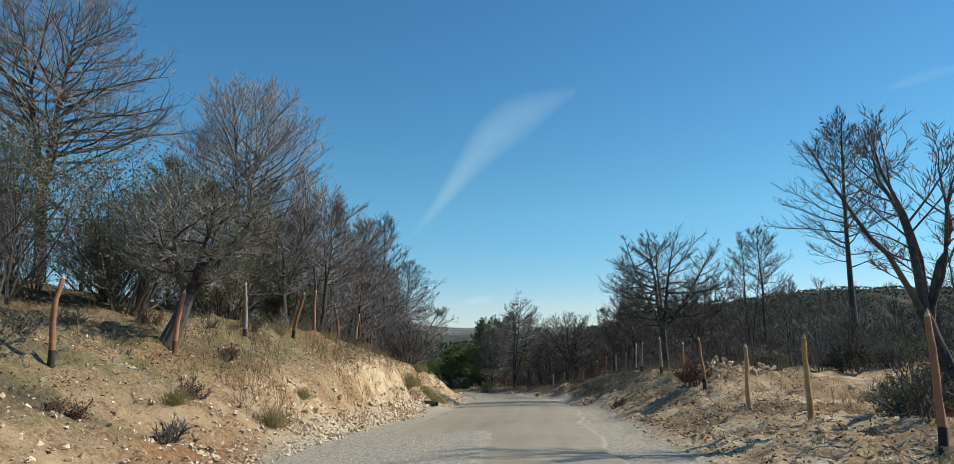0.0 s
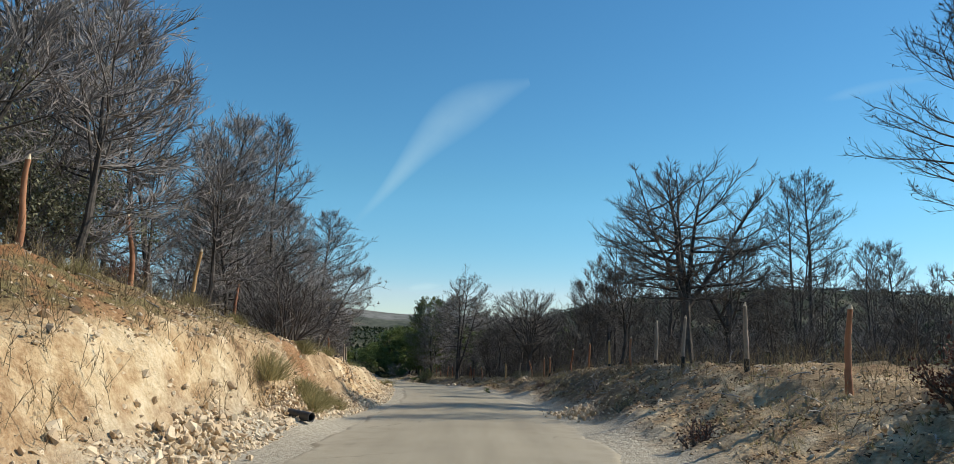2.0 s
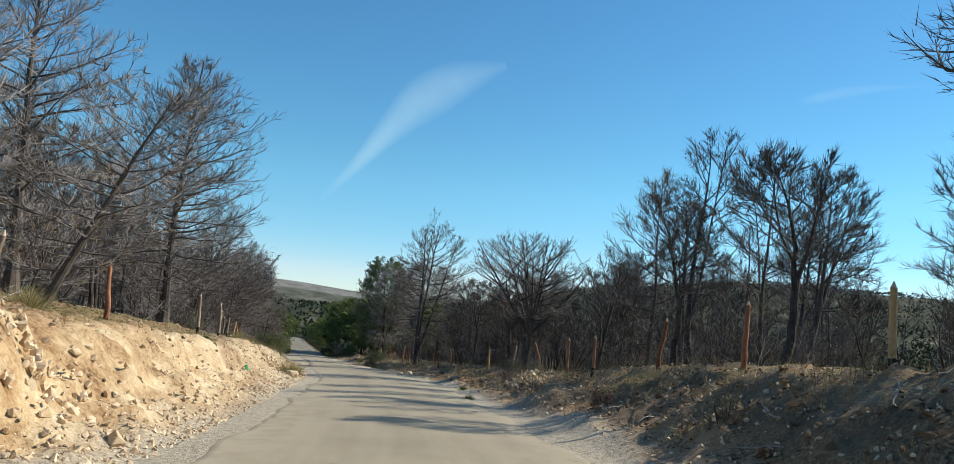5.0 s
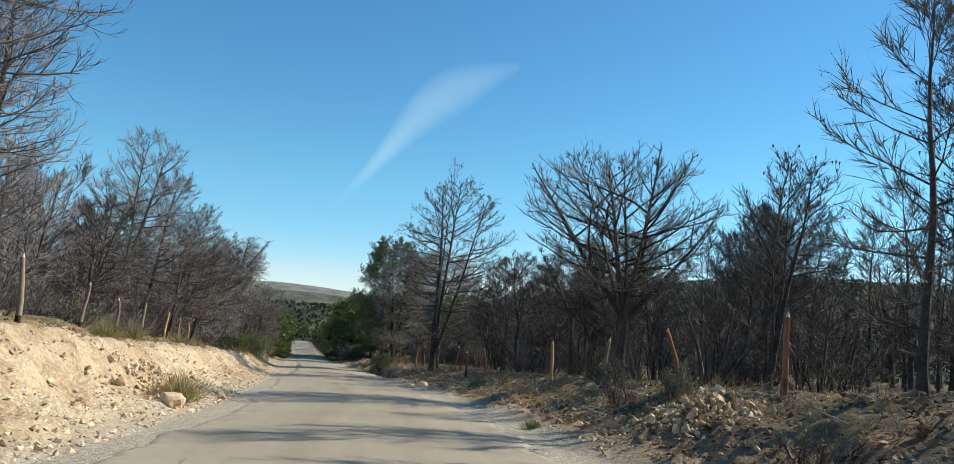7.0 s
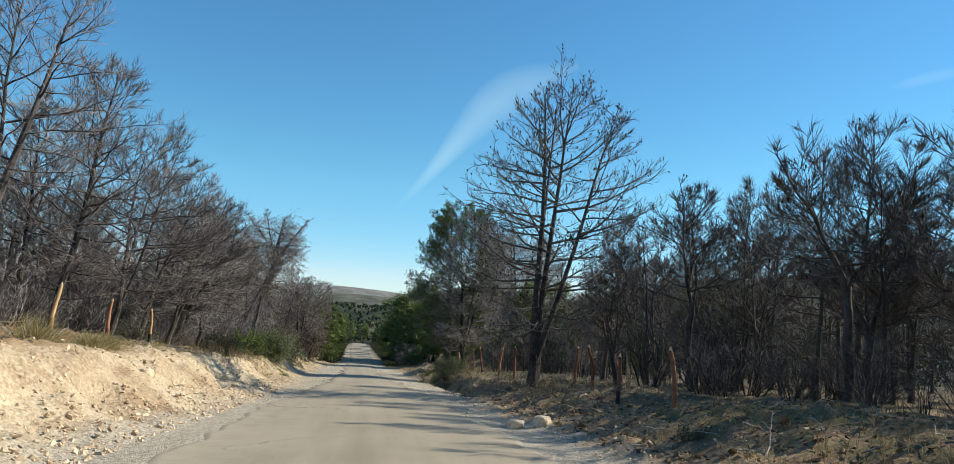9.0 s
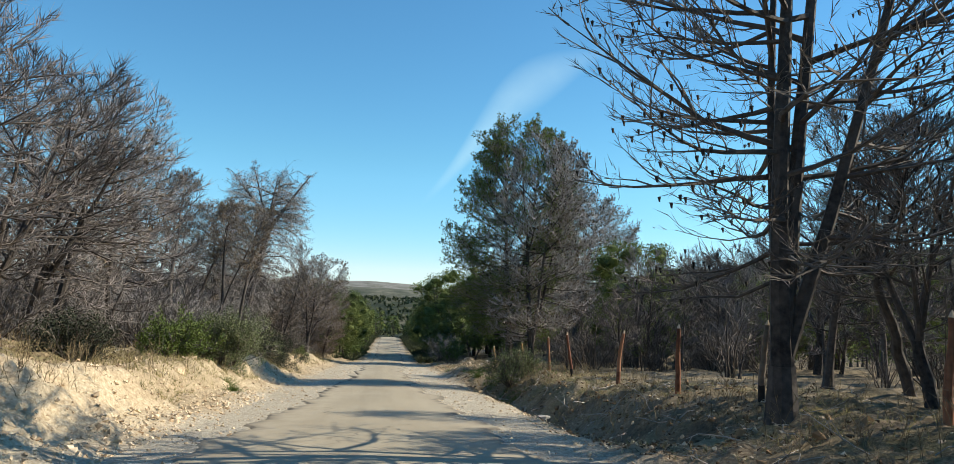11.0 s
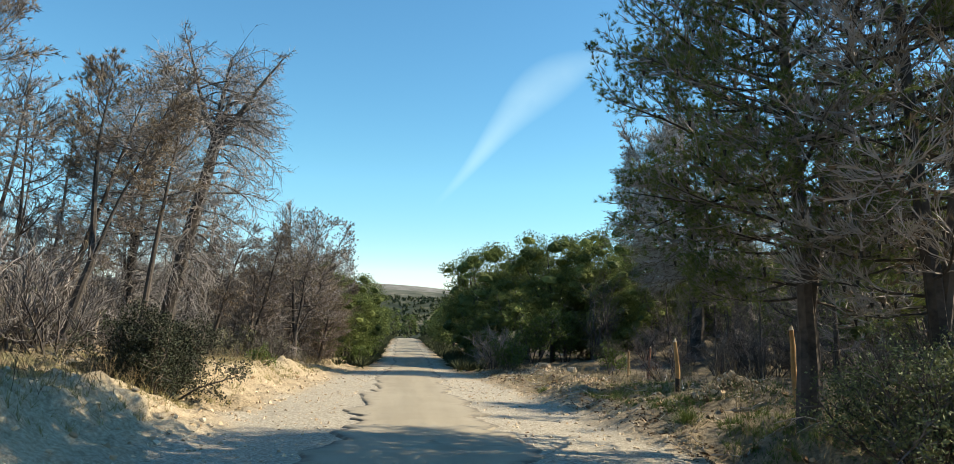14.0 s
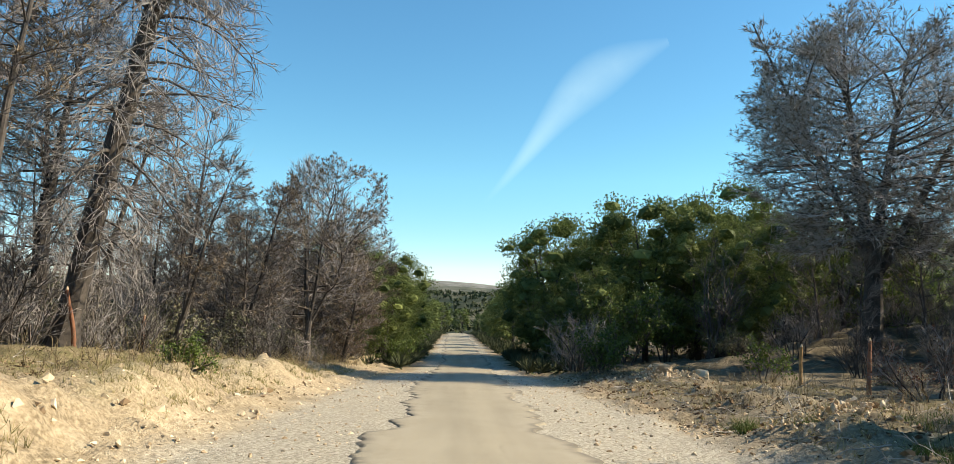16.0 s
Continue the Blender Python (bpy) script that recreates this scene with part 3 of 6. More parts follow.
def sprout(rng, lines, length, k, lo, hi, angle, share, n, curl, wobble, flat=0.6, taper=0.55):
    """k children on each line; returns lines and lengths."""
    b = len(lines)
    s = lo + (hi - lo) * (np.arange(k)[None] + rng.random((b, k))) / k
    p, d = at(lines, s)
    side = unit(np.cross(d, UP) + 1e-6) * np.where((np.arange(k)[None] + rng.integers(0, 2, (b, 1))) % 2, 1, -1)[..., None]
    out = unit(side * flat + rng.normal(0, 1, d.shape) * (1 - flat) * 0.8)
    out = unit(out - d * (out * d).sum(-1, keepdims=True))
    a = np.radians(angle + rng.normal(0, 9, (b, k)))[..., None]
    way = d * np.cos(a) + out * np.sin(a)
    ln = (np.asarray(length)[:, None] * share * (1 - taper * s) * rng.uniform(0.65, 1.25, (b, k))).ravel()
    return curves(rng, p.reshape(-1, 3), way.reshape(-1, 3), ln, n, curl, wobble), ln


def tubes(lines, r0, r1, sides):
    """Tapered tubes round lines (B, n, 3); r0 and r1 are radii at both ends."""
    b, n, _ = lines.shape
    d = unit(np.gradient(lines, axis=1))
    ref = np.where(np.abs(d[..., 2:3]) > 0.9, np.array([1.0, 0, 0]), UP)
    a = unit(np.cross(d, ref))
    c = np.cross(d, a)
    t = np.linspace(0, 1, n)[None]
    r = np.broadcast_to(np.asarray(r0, float).reshape(-1, 1) * (1 - t) + np.asarray(r1, float).reshape(-1, 1) * t, (b, n))
    ang = np.arange(sides) * 2 * math.pi / sides
    ring = a[:, :, None] * np.cos(ang)[:, None] + c[:, :, None] * np.sin(ang)[:, None]
    v = lines[:, :, None] + ring * r[..., None, None]
    i = np.arange(b * n * sides).reshape(b, n, sides)
    j = np.roll(i, -1, 2)
    q = np.stack([i[:, :-1], j[:, :-1], j[:, 1:], i[:, 1:]], -1).reshape(-1, 4)
    return v.reshape(-1, 3), q


def slivers(rng, base, way, length, width):
    """Fine twigs seen from afar: one long thin triangle each."""
    way = unit(way)
    side = unit(np.cross(way, rng.normal(0, 1, way.shape))) * width
    v = np.stack([base - side, base + side, base + way * np.asarray(length)[:, None]], 1)
    return v.reshape(-1, 3), np.arange(len(base) * 3).reshape(-1, 3)


def ribbons(rng, lines, w0, w1):
    """Thin flat strips along lines (B, n, 3), two sides bent to a V."""
    b, n, _ = lines.shape
    d = unit(np.gradient(lines, axis=1))
    side = unit(np.cross(d, rng.normal(0, 1, (b, 1, 3))))
    w = np.linspace(1, 0, n)[None, :, None] * np.asarray(w0).reshape(-1, 1, 1) + np.linspace(0, 1, n)[None, :, None] * w1
    v = np.stack([lines - side * w, lines + side * w], 2)
    i = np.arange(b * n * 2).reshape(b, n, 2)
    q = np.stack([i[:, :-1, 0], i[:, :-1, 1], i[:, 1:, 1], i[:, 1:, 0]], -1).reshape(-1, 4)
    return v.reshape(-1, 3), q


def blades(rng, base, way, k, length, width, open_=0.9):
    """k flat blades round each point: needles, leaves or grass, one triangle each."""
    n = len(base)
    b = np.repeat(base, k, 0)
    w = unit(np.repeat(unit(way), k, 0) + rng.normal(0, open_ * 0.6, (n * k, 3)))
    side = unit(np.cross(w, rng.normal(0, 1, w.shape)))
    ln = (length * rng.uniform(0.6, 1.3, n * k))[:, None]
    v = np.stack([b - side * width, b + side * width, b + w * ln], 1).reshape(-1, 3)
    return v, np.arange(n * k * 3).reshape(-1, 3)


def leaves(rng, base, size, k, spread):
    """k small folded leaves round each point, two triangles each."""
    n = len(base) * k
    p = np.repeat(base, k, 0) + rng.normal(0, spread, (n, 3))
    a = unit(rng.normal(0, 1, (n, 3)))
    c = unit(np.cross(a, rng.normal(0, 1, (n, 3))))
    s = (size * rng.uniform(0.6, 1.4, n))[:, None]
    v = np.stack([p - a * s, p + c * s * 0.5, p + a * s, p - c * s * 0.5 + np.cross(a, c) * s * 0.3], 1)
    i = np.arange(n)[:, None] * 4
    return v.reshape(-1, 3), np.concatenate([i + np.array([0, 1, 2]), i + np.array([0, 2, 3])])


class Pile:
    """Gathers pieces of one mesh."""

    def __init__(self):
        self.v, self.f, self.n = [], {3: [], 4: []}, 0

    def add(self, vf):
        v, f = vf
        self.v.append(v)
        self.f[f.shape[1]].append(f + self.n)
        self.n += len(v)

    def mesh(self, name, smooth_shade=False):
        return mesh_of(name, np.concatenate(self.v), [np.concatenate(f) for f in self.f.values() if f], smooth_shade)


def crown_width(rel, peak):
    """The crown's outline: its half-width at a height from 0 (lowest bough) to 1 (top)."""
    over = np.clip((rel - peak) / (1 - peak), 0, 1)
    up = np.sqrt(np.clip(1 - over ** 2.2, 0.03, 1))
    return np.where(rel < peak, 0.62 + 0.38 * np.clip(rel, 0, 1) / max(peak, 0.01), up)


def tree_meshes(seed, height=10.0, radius=0.2, leaders=1, fork=0.3, tilt=12, base=0.25, spread=0.33, low=0, high=48, curl=0.4,
                primaries=34, seconds=8, twigs=5, twig=0.55, fine=0.008, plain=False, lean=(0.0, 0.0), peak=0.25, cones=0, needles=0, needle=0.2, hang=0, bow=0.05, tufts=7, blade=0.0,
                aims=(), stout=1.0, bare=1.0):
    """Meshes of one tree: trunk with limbs, twigs, cones and needles, with its foot at the origin.
    leaders: stems above the fork, or aims: the bearing and tilt of each; low and high: how steeply the lowest and highest boughs rise;
    peak: how high the crown is widest; spread: its half-width as a share of the height; bare: how much of the fine twigs is left."""
    rng = rng_of(seed)
    wood, limb, fineg, coneg, foli = Pile(), Pile(), Pile(), Pile(), Pile()
    lean = np.array([lean[0], lean[1], 0.0])
    leaders = len(aims) or leaders
    fork_h = fork * height if leaders > 1 else height
    leads = []
    stem = curves(rng, np.array([[0, 0, -0.3]]), UP[None] + lean, np.array([fork_h + 0.3]), 10, 0.1, bow, 0.35)
    v, q = tubes(stem, radius * 1.15, radius * (0.8 if leaders > 1 else 0.12), 9)
    v[:9] = stem[0, 0] + (v[:9] - stem[0, 0]) * 1.7
    wood.add((v, q))
    if leaders > 1:
        if aims:
            az, tl = np.radians(np.array(aims, float).T)
        else:
            az = rng.random() * 6.28 + np.arange(leaders) * 6.28 / leaders + rng.normal(0, 0.3, leaders)
            tl = np.radians(tilt * rng.uniform(0.4, 1.2, leaders))
        way = np.stack([np.cos(az) * np.sin(tl), np.sin(az) * np.sin(tl), np.cos(tl)], 1) + lean * (0.0 if aims else 0.6)
        p, _ = at(stem, np.full((1, leaders), 0.985) - rng.uniform(0, 0.16, (1, leaders)))
        way = unit(way)
        sine = np.hypot(way[:, 0], way[:, 1])
        ln = np.minimum((height - p[0, :, 2]) / np.maximum(way[:, 2] + 0.06, 0.5) * rng.uniform(0.9, 1.0, leaders),
                        np.where(sine > 0.35, 0.85 * spread * height / np.maximum(sine - 0.1, 0.2), 99.0))
        ls = curves(rng, p[0], way, ln, 10, 0.25, bow, 0.25)
        thick = radius * np.linspace(0.74, 0.42, leaders)
        leads = [mesh_of("leader", *[k if j == 0 else [k] for j, k in enumerate(tubes(one[None], w, radius * 0.06, 7))]) for one, w in zip(ls, thick)]
        mains, lens, los = list(ls), list(ln), list(np.clip((base * height - p[0, :, 2]) / ln, 0.06, 0.8))
        if base < fork * 0.8:
            mains, lens, los = mains + [stem[0]], lens + [fork_h], los + [base / fork]
    else:
        mains, lens, los = stem, np.array([height]), np.array([base])
    top = max(m[-1, 2] for m in mains)
    axis = np.mean([m[-1, :2] for m in mains[:max(1, leaders)]], 0)
    whole = sum(ln * (1 - lo) for ln, lo in zip(lens, los))
    for line, ln, lo in zip(mains, lens, los):
        per = max(3, int(round(primaries * ln * (1 - lo) / whole)))
        s = lo + (0.97 - lo) * ((np.arange(per) + rng.random(per)) / per) ** 0.9
        p, d = at(line[None], s[None])
        p, d = p[0], d[0]
        rel = np.clip((p[:, 2] / height - base) / (1 - base), 0, 1)
        az = np.arange(per) * 2.4 + rng.random() * 6.28 + rng.normal(0, 0.4, per)
        middle = axis * np.clip(p[:, 2:3] / top, 0, 1)
        off = p[:, :2] - middle
        out = np.stack([np.cos(az), np.sin(az)], 1) + (0.9 * off / np.maximum(np.linalg.norm(off, axis=1, keepdims=True), 0.3) if leaders > 1 else 0)
        out = out / np.linalg.norm(out, axis=1, keepdims=True)
        el = np.radians(low + (high - low) * rel ** 1.2 + 16 * s ** 4 + rng.normal(0, 7, per))
        way = np.stack([out[:, 0] * np.cos(el), out[:, 1] * np.cos(el), np.sin(el)], 1)
        # each bough grows out to the crown's outline
        rise = el + 0.25 * curl
        grow = np.linspace(0.04, 1.3, 26) * spread * height
        tip = off[:, None] + out[:, None] * (grow[None] * np.cos(rise)[:, None])[..., None]
        tz = p[:, 2:3] + grow[None] * np.sin(rise)[:, None]
        inside = (np.linalg.norm(tip, axis=-1) < spread * height * crown_width(np.clip((tz / height - base) / (1 - base), 0, 1), peak)) & (tz < height * 1.02)
        bl = np.maximum(grow[np.clip(np.cumprod(inside, 1).sum(1) - 1, 0, 25)], 0.045 * height) * rng.uniform(0.72, 1.1, per)
        bough = curves(rng, p, way, bl, 4 if plain else 7, curl * (1.15 - rel), 0.11)
        r = np.minimum((0.011 * bl + 0.008) * stout, radius * 0.5 * (1.1 - s))
        r = r.clip(0.010, 0.09)
        limb.add(tubes(bough, r, 0.006, 3 if plain else 5))
        sec, sl = sprout(rng, bough, bl, seconds, 0.2, 0.98, 42, 0.5, 3 if plain else 4, 0.35, 0.13, 0.7)
        sr = np.repeat(r * 0.38, seconds).clip(0.007, 0.028)
        full = rng.random(len(sec)) < np.clip(np.repeat(bl, seconds) / (0.55 * spread * height), 0.2, 1)
        sec, sl, sr = sec[full], sl[full], sr[full]
        layers = [(sec, sl, twigs, 0.15), (bough, bl, twigs + 2, 0.45)]
        if plain:
            fineg.add(ribbons(rng, sec, sr, 0.006))
        else:
            fineg.add(tubes(sec, sr, 0.005, 3))
            third, tl3 = sprout(rng, sec, sl, 4, 0.2, 1.0, 36, 0.55, 3, 0.35, 0.13, 0.5)
            keep3 = rng.random(len(third)) < bare
            third, tl3 = third[keep3], tl3[keep3]
            fineg.add(ribbons(rng, third, np.full(len(third), 0.006), 0.003))
            layers = [(third, tl3, max(2, twigs // 2), 0.2), (sec, sl, max(2, twigs // 2), 0.3), (bough, bl, max(2, twigs // 2), 0.6)]
        for src, sln, kk, lo2 in layers:
            b = len(src)
            ss = lo2 + (1 - lo2) * (np.arange(kk)[None] + rng.random((b, kk))) / kk
            tp, td = at(src, ss)
            tp, td = tp.reshape(-1, 3), td.reshape(-1, 3)
            if bare < 1:
                pick = rng.random(len(tp)) < bare
                tp, td = tp[pick], td[pick]
            tw = unit(td + unit(rng.normal(0, 1, td.shape)) * 0.48 + UP * (-0.25 if hang else 0.14))
            tlen = twig * (1.0 if plain else 0.8) * rng.uniform(0.4, 1.15, len(tp))
            mid = tp + tw * tlen[:, None] * 0.5
            fineg.add(slivers(rng, tp, tw, tlen, fine * 1.1))
            if plain:
                tw2 = unit(tw + unit(rng.normal(0, 1, tw.shape)) * 0.7 + UP * 0.1)
                fineg.add(slivers(rng, mid, tw2, tlen * 0.6, fine * 0.8))
            if needles:
                keep = rng.random(len(tp)) < min(1.0, needles)
                foli.add(blades(rng, (tp + tw * tlen[:, None] * 0.8)[keep], tw[keep], tufts, needle, blade or (0.016 if needle < 0.3 else (0.024 if needle < 0.4 else 0.038))))
            if cones:
                keep = rng.random(len(tp)) < cones * (0.5 if not plain else 1)
                c = (tp + tw * tlen[:, None] * 0.7)[keep]
                if len(c):
                    dn = np.tile(np.array([[0.1, 0.05, -1.0]]), (len(c), 1))
                    cl = np.stack([c, c + dn * 0.045, c + dn * 0.09], 1)
                    coneg.add(tubes(cl, np.full(len(c), 0.03), np.full(len(c), 0.012), 4))
        if hang:
            hb, hl = sprout(rng, bough, bl, hang, 0.15, 0.95, 65, 0.7, 6, -1.5, 0.16, 0.3)
            fineg.add(tubes(hb, 0.018, 0.005, 3))
            hs, hl2 = sprout(rng, hb, hl, 5, 0.15, 1.0, 35, 0.45, 3, -0.8, 0.15, 0.3)
            fineg.add(ribbons(rng, hs, np.full(len(hs), 0.008), 0.004))
    out = {"trunk": wood.mesh("trunk"), "limbs": limb.mesh("limbs"), "twigs": fineg.mesh("twigs")}
    for k, m in enumerate(leads):
        out["leader%d" % k] = m
    if coneg.n:
        out["cones"] = coneg.mesh("cones")
    if foli.n:
        out["foliage"] = foli.mesh("foliage")
    return out


def lobed_pine(seed, height, lobes=12, points=200, k=6, needle=0.135, blade=0.026, sub=1):
    """A living pine: trunk, limbs and a crown of rounded needle-covered lobes."""
    rng = rng_of(seed)
    out = tree_meshes(seed + 1, height * 0.9, 0.2, 3, 0.3, 20, 0.15, 0.26, 5, 60, 0.4, 22, 4, 2, 0.4, plain=True)
    a, q = rng.random(lobes) * 6.28, rng.uniform(0, 1, lobes)
    lift = 0.12 + 0.72 * (np.arange(lobes) + rng.random(lobes)) / lobes
    wide = 0.30 * np.sqrt(np.clip(1 - ((lift - 0.42) / 0.55) ** 2, 0.05, 1))
    c = np.stack([np.cos(a) * wide, np.sin(a) * wide, lift], 1) * height
    c[:, :2] *= (0.55 + 0.45 * q)[:, None]
    foli = Pile()
    bm = bmesh.new()
    bmesh.ops.create_icosphere(bm, subdivisions=sub, radius=1.0)
    ball = np.array([v.co[:] for v in bm.verts])
    tris = np.array([[v.index for v in f.verts] for f in bm.faces])
    bm.free()
    for p, r in zip(c, height * rng.uniform(0.065, 0.125, lobes)):
        d = unit(rng.normal(0, 1, (points, 3)) + UP * 0.25)
        lump = 0.30 + 0.30 * rng.random((len(ball), 1))
        foli.add((p + ball * r * lump * np.array([1.15, 1.15, 0.8]), tris))
        w = r * (0.45 + 0.62 * rng.random((points, 1)) ** 0.7) * (1 + 0.12 * np.sin(d[:, :1] * 5 + p[0]) * np.sin(d[:, 1:2] * 6 + p[1]))
        foli.add(blades(rng, p + d * w * np.array([1.15, 1.15, 0.8]), d + UP * 0.25, k, needle, blade, 1.3))
    out["foliage"] = foli.mesh("foliage")
    return out


def put(x, y, turn=0.0, scale=1.0, sink=0.0, tilt=0.0):
    return Matrix.Translation((x, y, gz(x, y) - sink)) @ Matrix.Rotation(radians(turn), 4, "Z") @ Matrix.Rotation(radians(tilt), 4, "Y") @ Matrix.Scale(scale, 4)


def tree(name, label, category, x, y, meshes, bark, twig, leaf=None, group="", turn=0.0, scale=1.0, tilt=0.0, limbs=None):
    t = thing(name, label, category, group, put(x, y, turn, scale, 0.05, tilt))
    part("trunk", meshes["trunk"], bark, t)
    for key, m in meshes.items():
        if key.startswith("leader"):
            part("leader_stem", m, bark, t)
    part("branchwork", meshes["limbs"], limbs or bark, t)["kind"] = "stuff"
    part("crown", meshes["twigs"], twig, t)["kind"] = "stuff"
    if "cones" in meshes:
        part("cone_crop", meshes["cones"], M_CONE, t, "small dark pine cones")["kind"] = "stuff"
    if "foliage" in meshes:
        part("foliage", meshes["foliage"], leaf, t)
    return t


def bush_meshes(seed, height=2.0, width=1.6, stems=9, seconds=7, twigs=5, leaf=0.0, leaf_k=3, size=0.05, fine=0.006, spread=0.06):
    rng = rng_of(seed)
    wood, fineg, foli = Pile(), Pile(), Pile()
    az = rng.random(stems) * 6.28
    tl = np.abs(rng.normal(0, 0.5, stems)) * min(1.2, width / height)
    way = np.stack([np.cos(az) * np.sin(tl), np.sin(az) * np.sin(tl), np.cos(tl)], 1)
    p = np.stack([np.cos(az) * 0.12 * width, np.sin(az) * 0.12 * width, -0.1 + 0 * az], 1)
    ln = height * rng.uniform(0.6, 1.08, stems)
    st = curves(rng, p, way, ln, 5, 0.25, 0.16)
    wood.add(tubes(st, 0.016 + 0.009 * height, 0.008, 4))
    sec, sl = sprout(rng, st, ln, seconds, 0.18, 0.98, 45, 0.5, 3, 0.3, 0.2, 0.2)
    fineg.add(ribbons(rng, sec, np.full(len(sec), 0.012), 0.006))
    b = len(sec)
    ss = 0.1 + 0.9 * (np.arange(twigs)[None] + rng.random((b, twigs))) / twigs
    tp, td = at(sec, ss)
    tp, td = tp.reshape(-1, 3), td.reshape(-1, 3)
    tw = unit(td + unit(rng.normal(0, 1, td.shape)) * 0.9 + UP * 0.15)
    tlen = height * 0.16 * rng.uniform(0.5, 1.3, len(tp))
    fineg.add(slivers(rng, tp, tw, tlen, fine * 1.15))
    if leaf:
        keep = rng.random(len(tp)) < leaf
        foli.add(leaves(rng, (tp + tw * tlen[:, None] * 0.7)[keep], size, leaf_k, spread))
    out = {"trunk": wood.mesh("stems"), "twigs": fineg.mesh("twigs")}
    if foli.n:
        out["foliage"] = foli.mesh("foliage")
    return out


def bush(name, label, x, y, meshes, twig, leaf=None, group="", turn=0.0, scale=1.0):
    t = thing(name, label, "bush", group, put(x, y, turn, scale, 0.03))
    part("stem_clump", meshes["trunk"], M_BARK, t)["kind"] = "stuff"
    part("brushwood", meshes["twigs"], twig, t)
    if "foliage" in meshes:
        part("foliage", meshes["foliage"], leaf, t)
    return t


# ---- burnt and living trees ----
DEAD = "leafless burnt pine with charred trunk and grey twigs"


def burnt_pine(x, y, h, seed, label=DEAD, bare=M_TWIG, turn=0.0, tilt=0.0, needles_mat=M_BROWN, **kw):
    return tree("burnt_pine", label, "tree", x, y, tree_meshes(seed, h, **kw), M_BARK, bare, needles_mat, "burnt pines along the road", turn, 1.0, tilt)


def big_trees():
    """The trees that stand out along both sides, each grown for itself."""
    # the downhill trees' backlit shade is put into their twig colour
    dark = M_TWIG_DARK
    broad = "broad blackened tree with spreading bare boughs"
    # downhill side
    tree("burnt_oak", "blackened oak with a forked trunk and bare crooked limbs", "tree", 11.3, 18.4,
         tree_meshes(101, 6.4, 0.145, fork=0.36, base=0.42, spread=0.27, low=30, high=62, curl=0.5, primaries=40, seconds=6, twigs=4, twig=0.32, bow=0.15, lean=(-0.36, 0), peak=0.6,
                     aims=((150, 6), (10, 12), (90, 10), (190, 26), (340, 22)), stout=0.9), M_BARK, dark)
    burnt_pine(22.9, 46.6, 15.0, 102, bare=dark, radius=0.2, primaries=46, seconds=9, twigs=6, base=0.40, spread=0.27, low=10, high=52, curl=0.4, peak=0.4, cones=0.12, bow=0.03)
    burnt_pine(20.3, 56.5, 10.2, 1021, bare=dark, radius=0.14, aims=((180, 7), (0, 9)), fork=0.12, primaries=44, base=0.3, spread=0.22, cones=0.06)
    burnt_pine(22.0, 58.5, 10.6, 1022, bare=dark, radius=0.14, primaries=34, base=0.3, spread=0.24, cones=0.06)
    tree("burnt_oak", broad, "tree", 13.2, 52.3,
         tree_meshes(1051, 9.6, 0.235, fork=0.33, base=0.27, spread=0.45, low=-12, high=52, curl=0.45, primaries=96, seconds=9, twigs=6, twig=0.45, bow=0.05, peak=0.3,
                     aims=((150, 6), (10, 12), (20, 40), (90, 10), (200, 22)), stout=1.35), M_BARK, dark)
    tree("burnt_oak", broad, "tree", 16.2, 55.5,
         tree_meshes(106, 7.0, 0.17, 3, 0.3, 25, 0.3, 0.42, 0, 50, 0.4, 40, 8, 5, 0.45, bow=0.08, stout=1.4), M_BARK, dark)
    tree("burnt_oak", broad, "tree", 10.85, 89.6,
         tree_meshes(1076, 8.5, 0.195, fork=0.3, base=0.34, spread=0.43, low=2, high=56, curl=0.45, primaries=120, seconds=8, twigs=5, twig=0.38, bow=0.05, cones=0.02, peak=0.5,
                     aims=((160, 8), (175, 36), (20, 12), (5, 42), (90, 24), (270, 28), (60, 6), (190, 22)), stout=1.25), M_BARK, dark)
    burnt_pine(5.0, 113.8, 13.6, 1081, bare=dark, radius=0.26, primaries=100, seconds=9, twigs=6, twig=0.42, fork=0.07, base=0.17, spread=0.33, low=-14, high=46, curl=0.5, cones=0.12, peak=0.16, bow=0.025,
               aims=((180, 3), (5, 8), (0, 17), (80, 8)), stout=1.15)
    burnt_pine(13.8, 84.5, 7.4, 109, bare=dark, radius=0.13, leaders=3, tilt=10, fork=0.15, primaries=32, seconds=6, base=0.3, spread=0.24, low=20, high=58, cones=0.06)
    burnt_pine(16.8, 80.5, 9.2, 110, bare=dark, radius=0.15, primaries=30, seconds=7, base=0.3, spread=0.18, low=10, high=55, cones=0.06)
    burnt_pine(15.0, 75.0, 10.6, 111, bare=dark, radius=0.17, aims=((0, 2), (10, 11)), fork=0.2, primaries=40, seconds=7, base=0.3, spread=0.16, low=15, high=60, cones=0.06)
    tree("pine", "tall green pine with dark trunk, hung with cones", "tree", 0.7, 138.6,
         tree_meshes(112, 13.1, 0.21, fork=0.12, aims=((90, 3), (0, 8)), base=0.14, spread=0.267, low=-12, high=48, curl=0.5, primaries=145, seconds=10, twigs=8, twig=0.34, cones=0.05, needles=0.95, needle=0.11, tufts=22, blade=0.0045, peak=0.2, bow=0.03), M_BARK, M_TWIG, M_PINE)
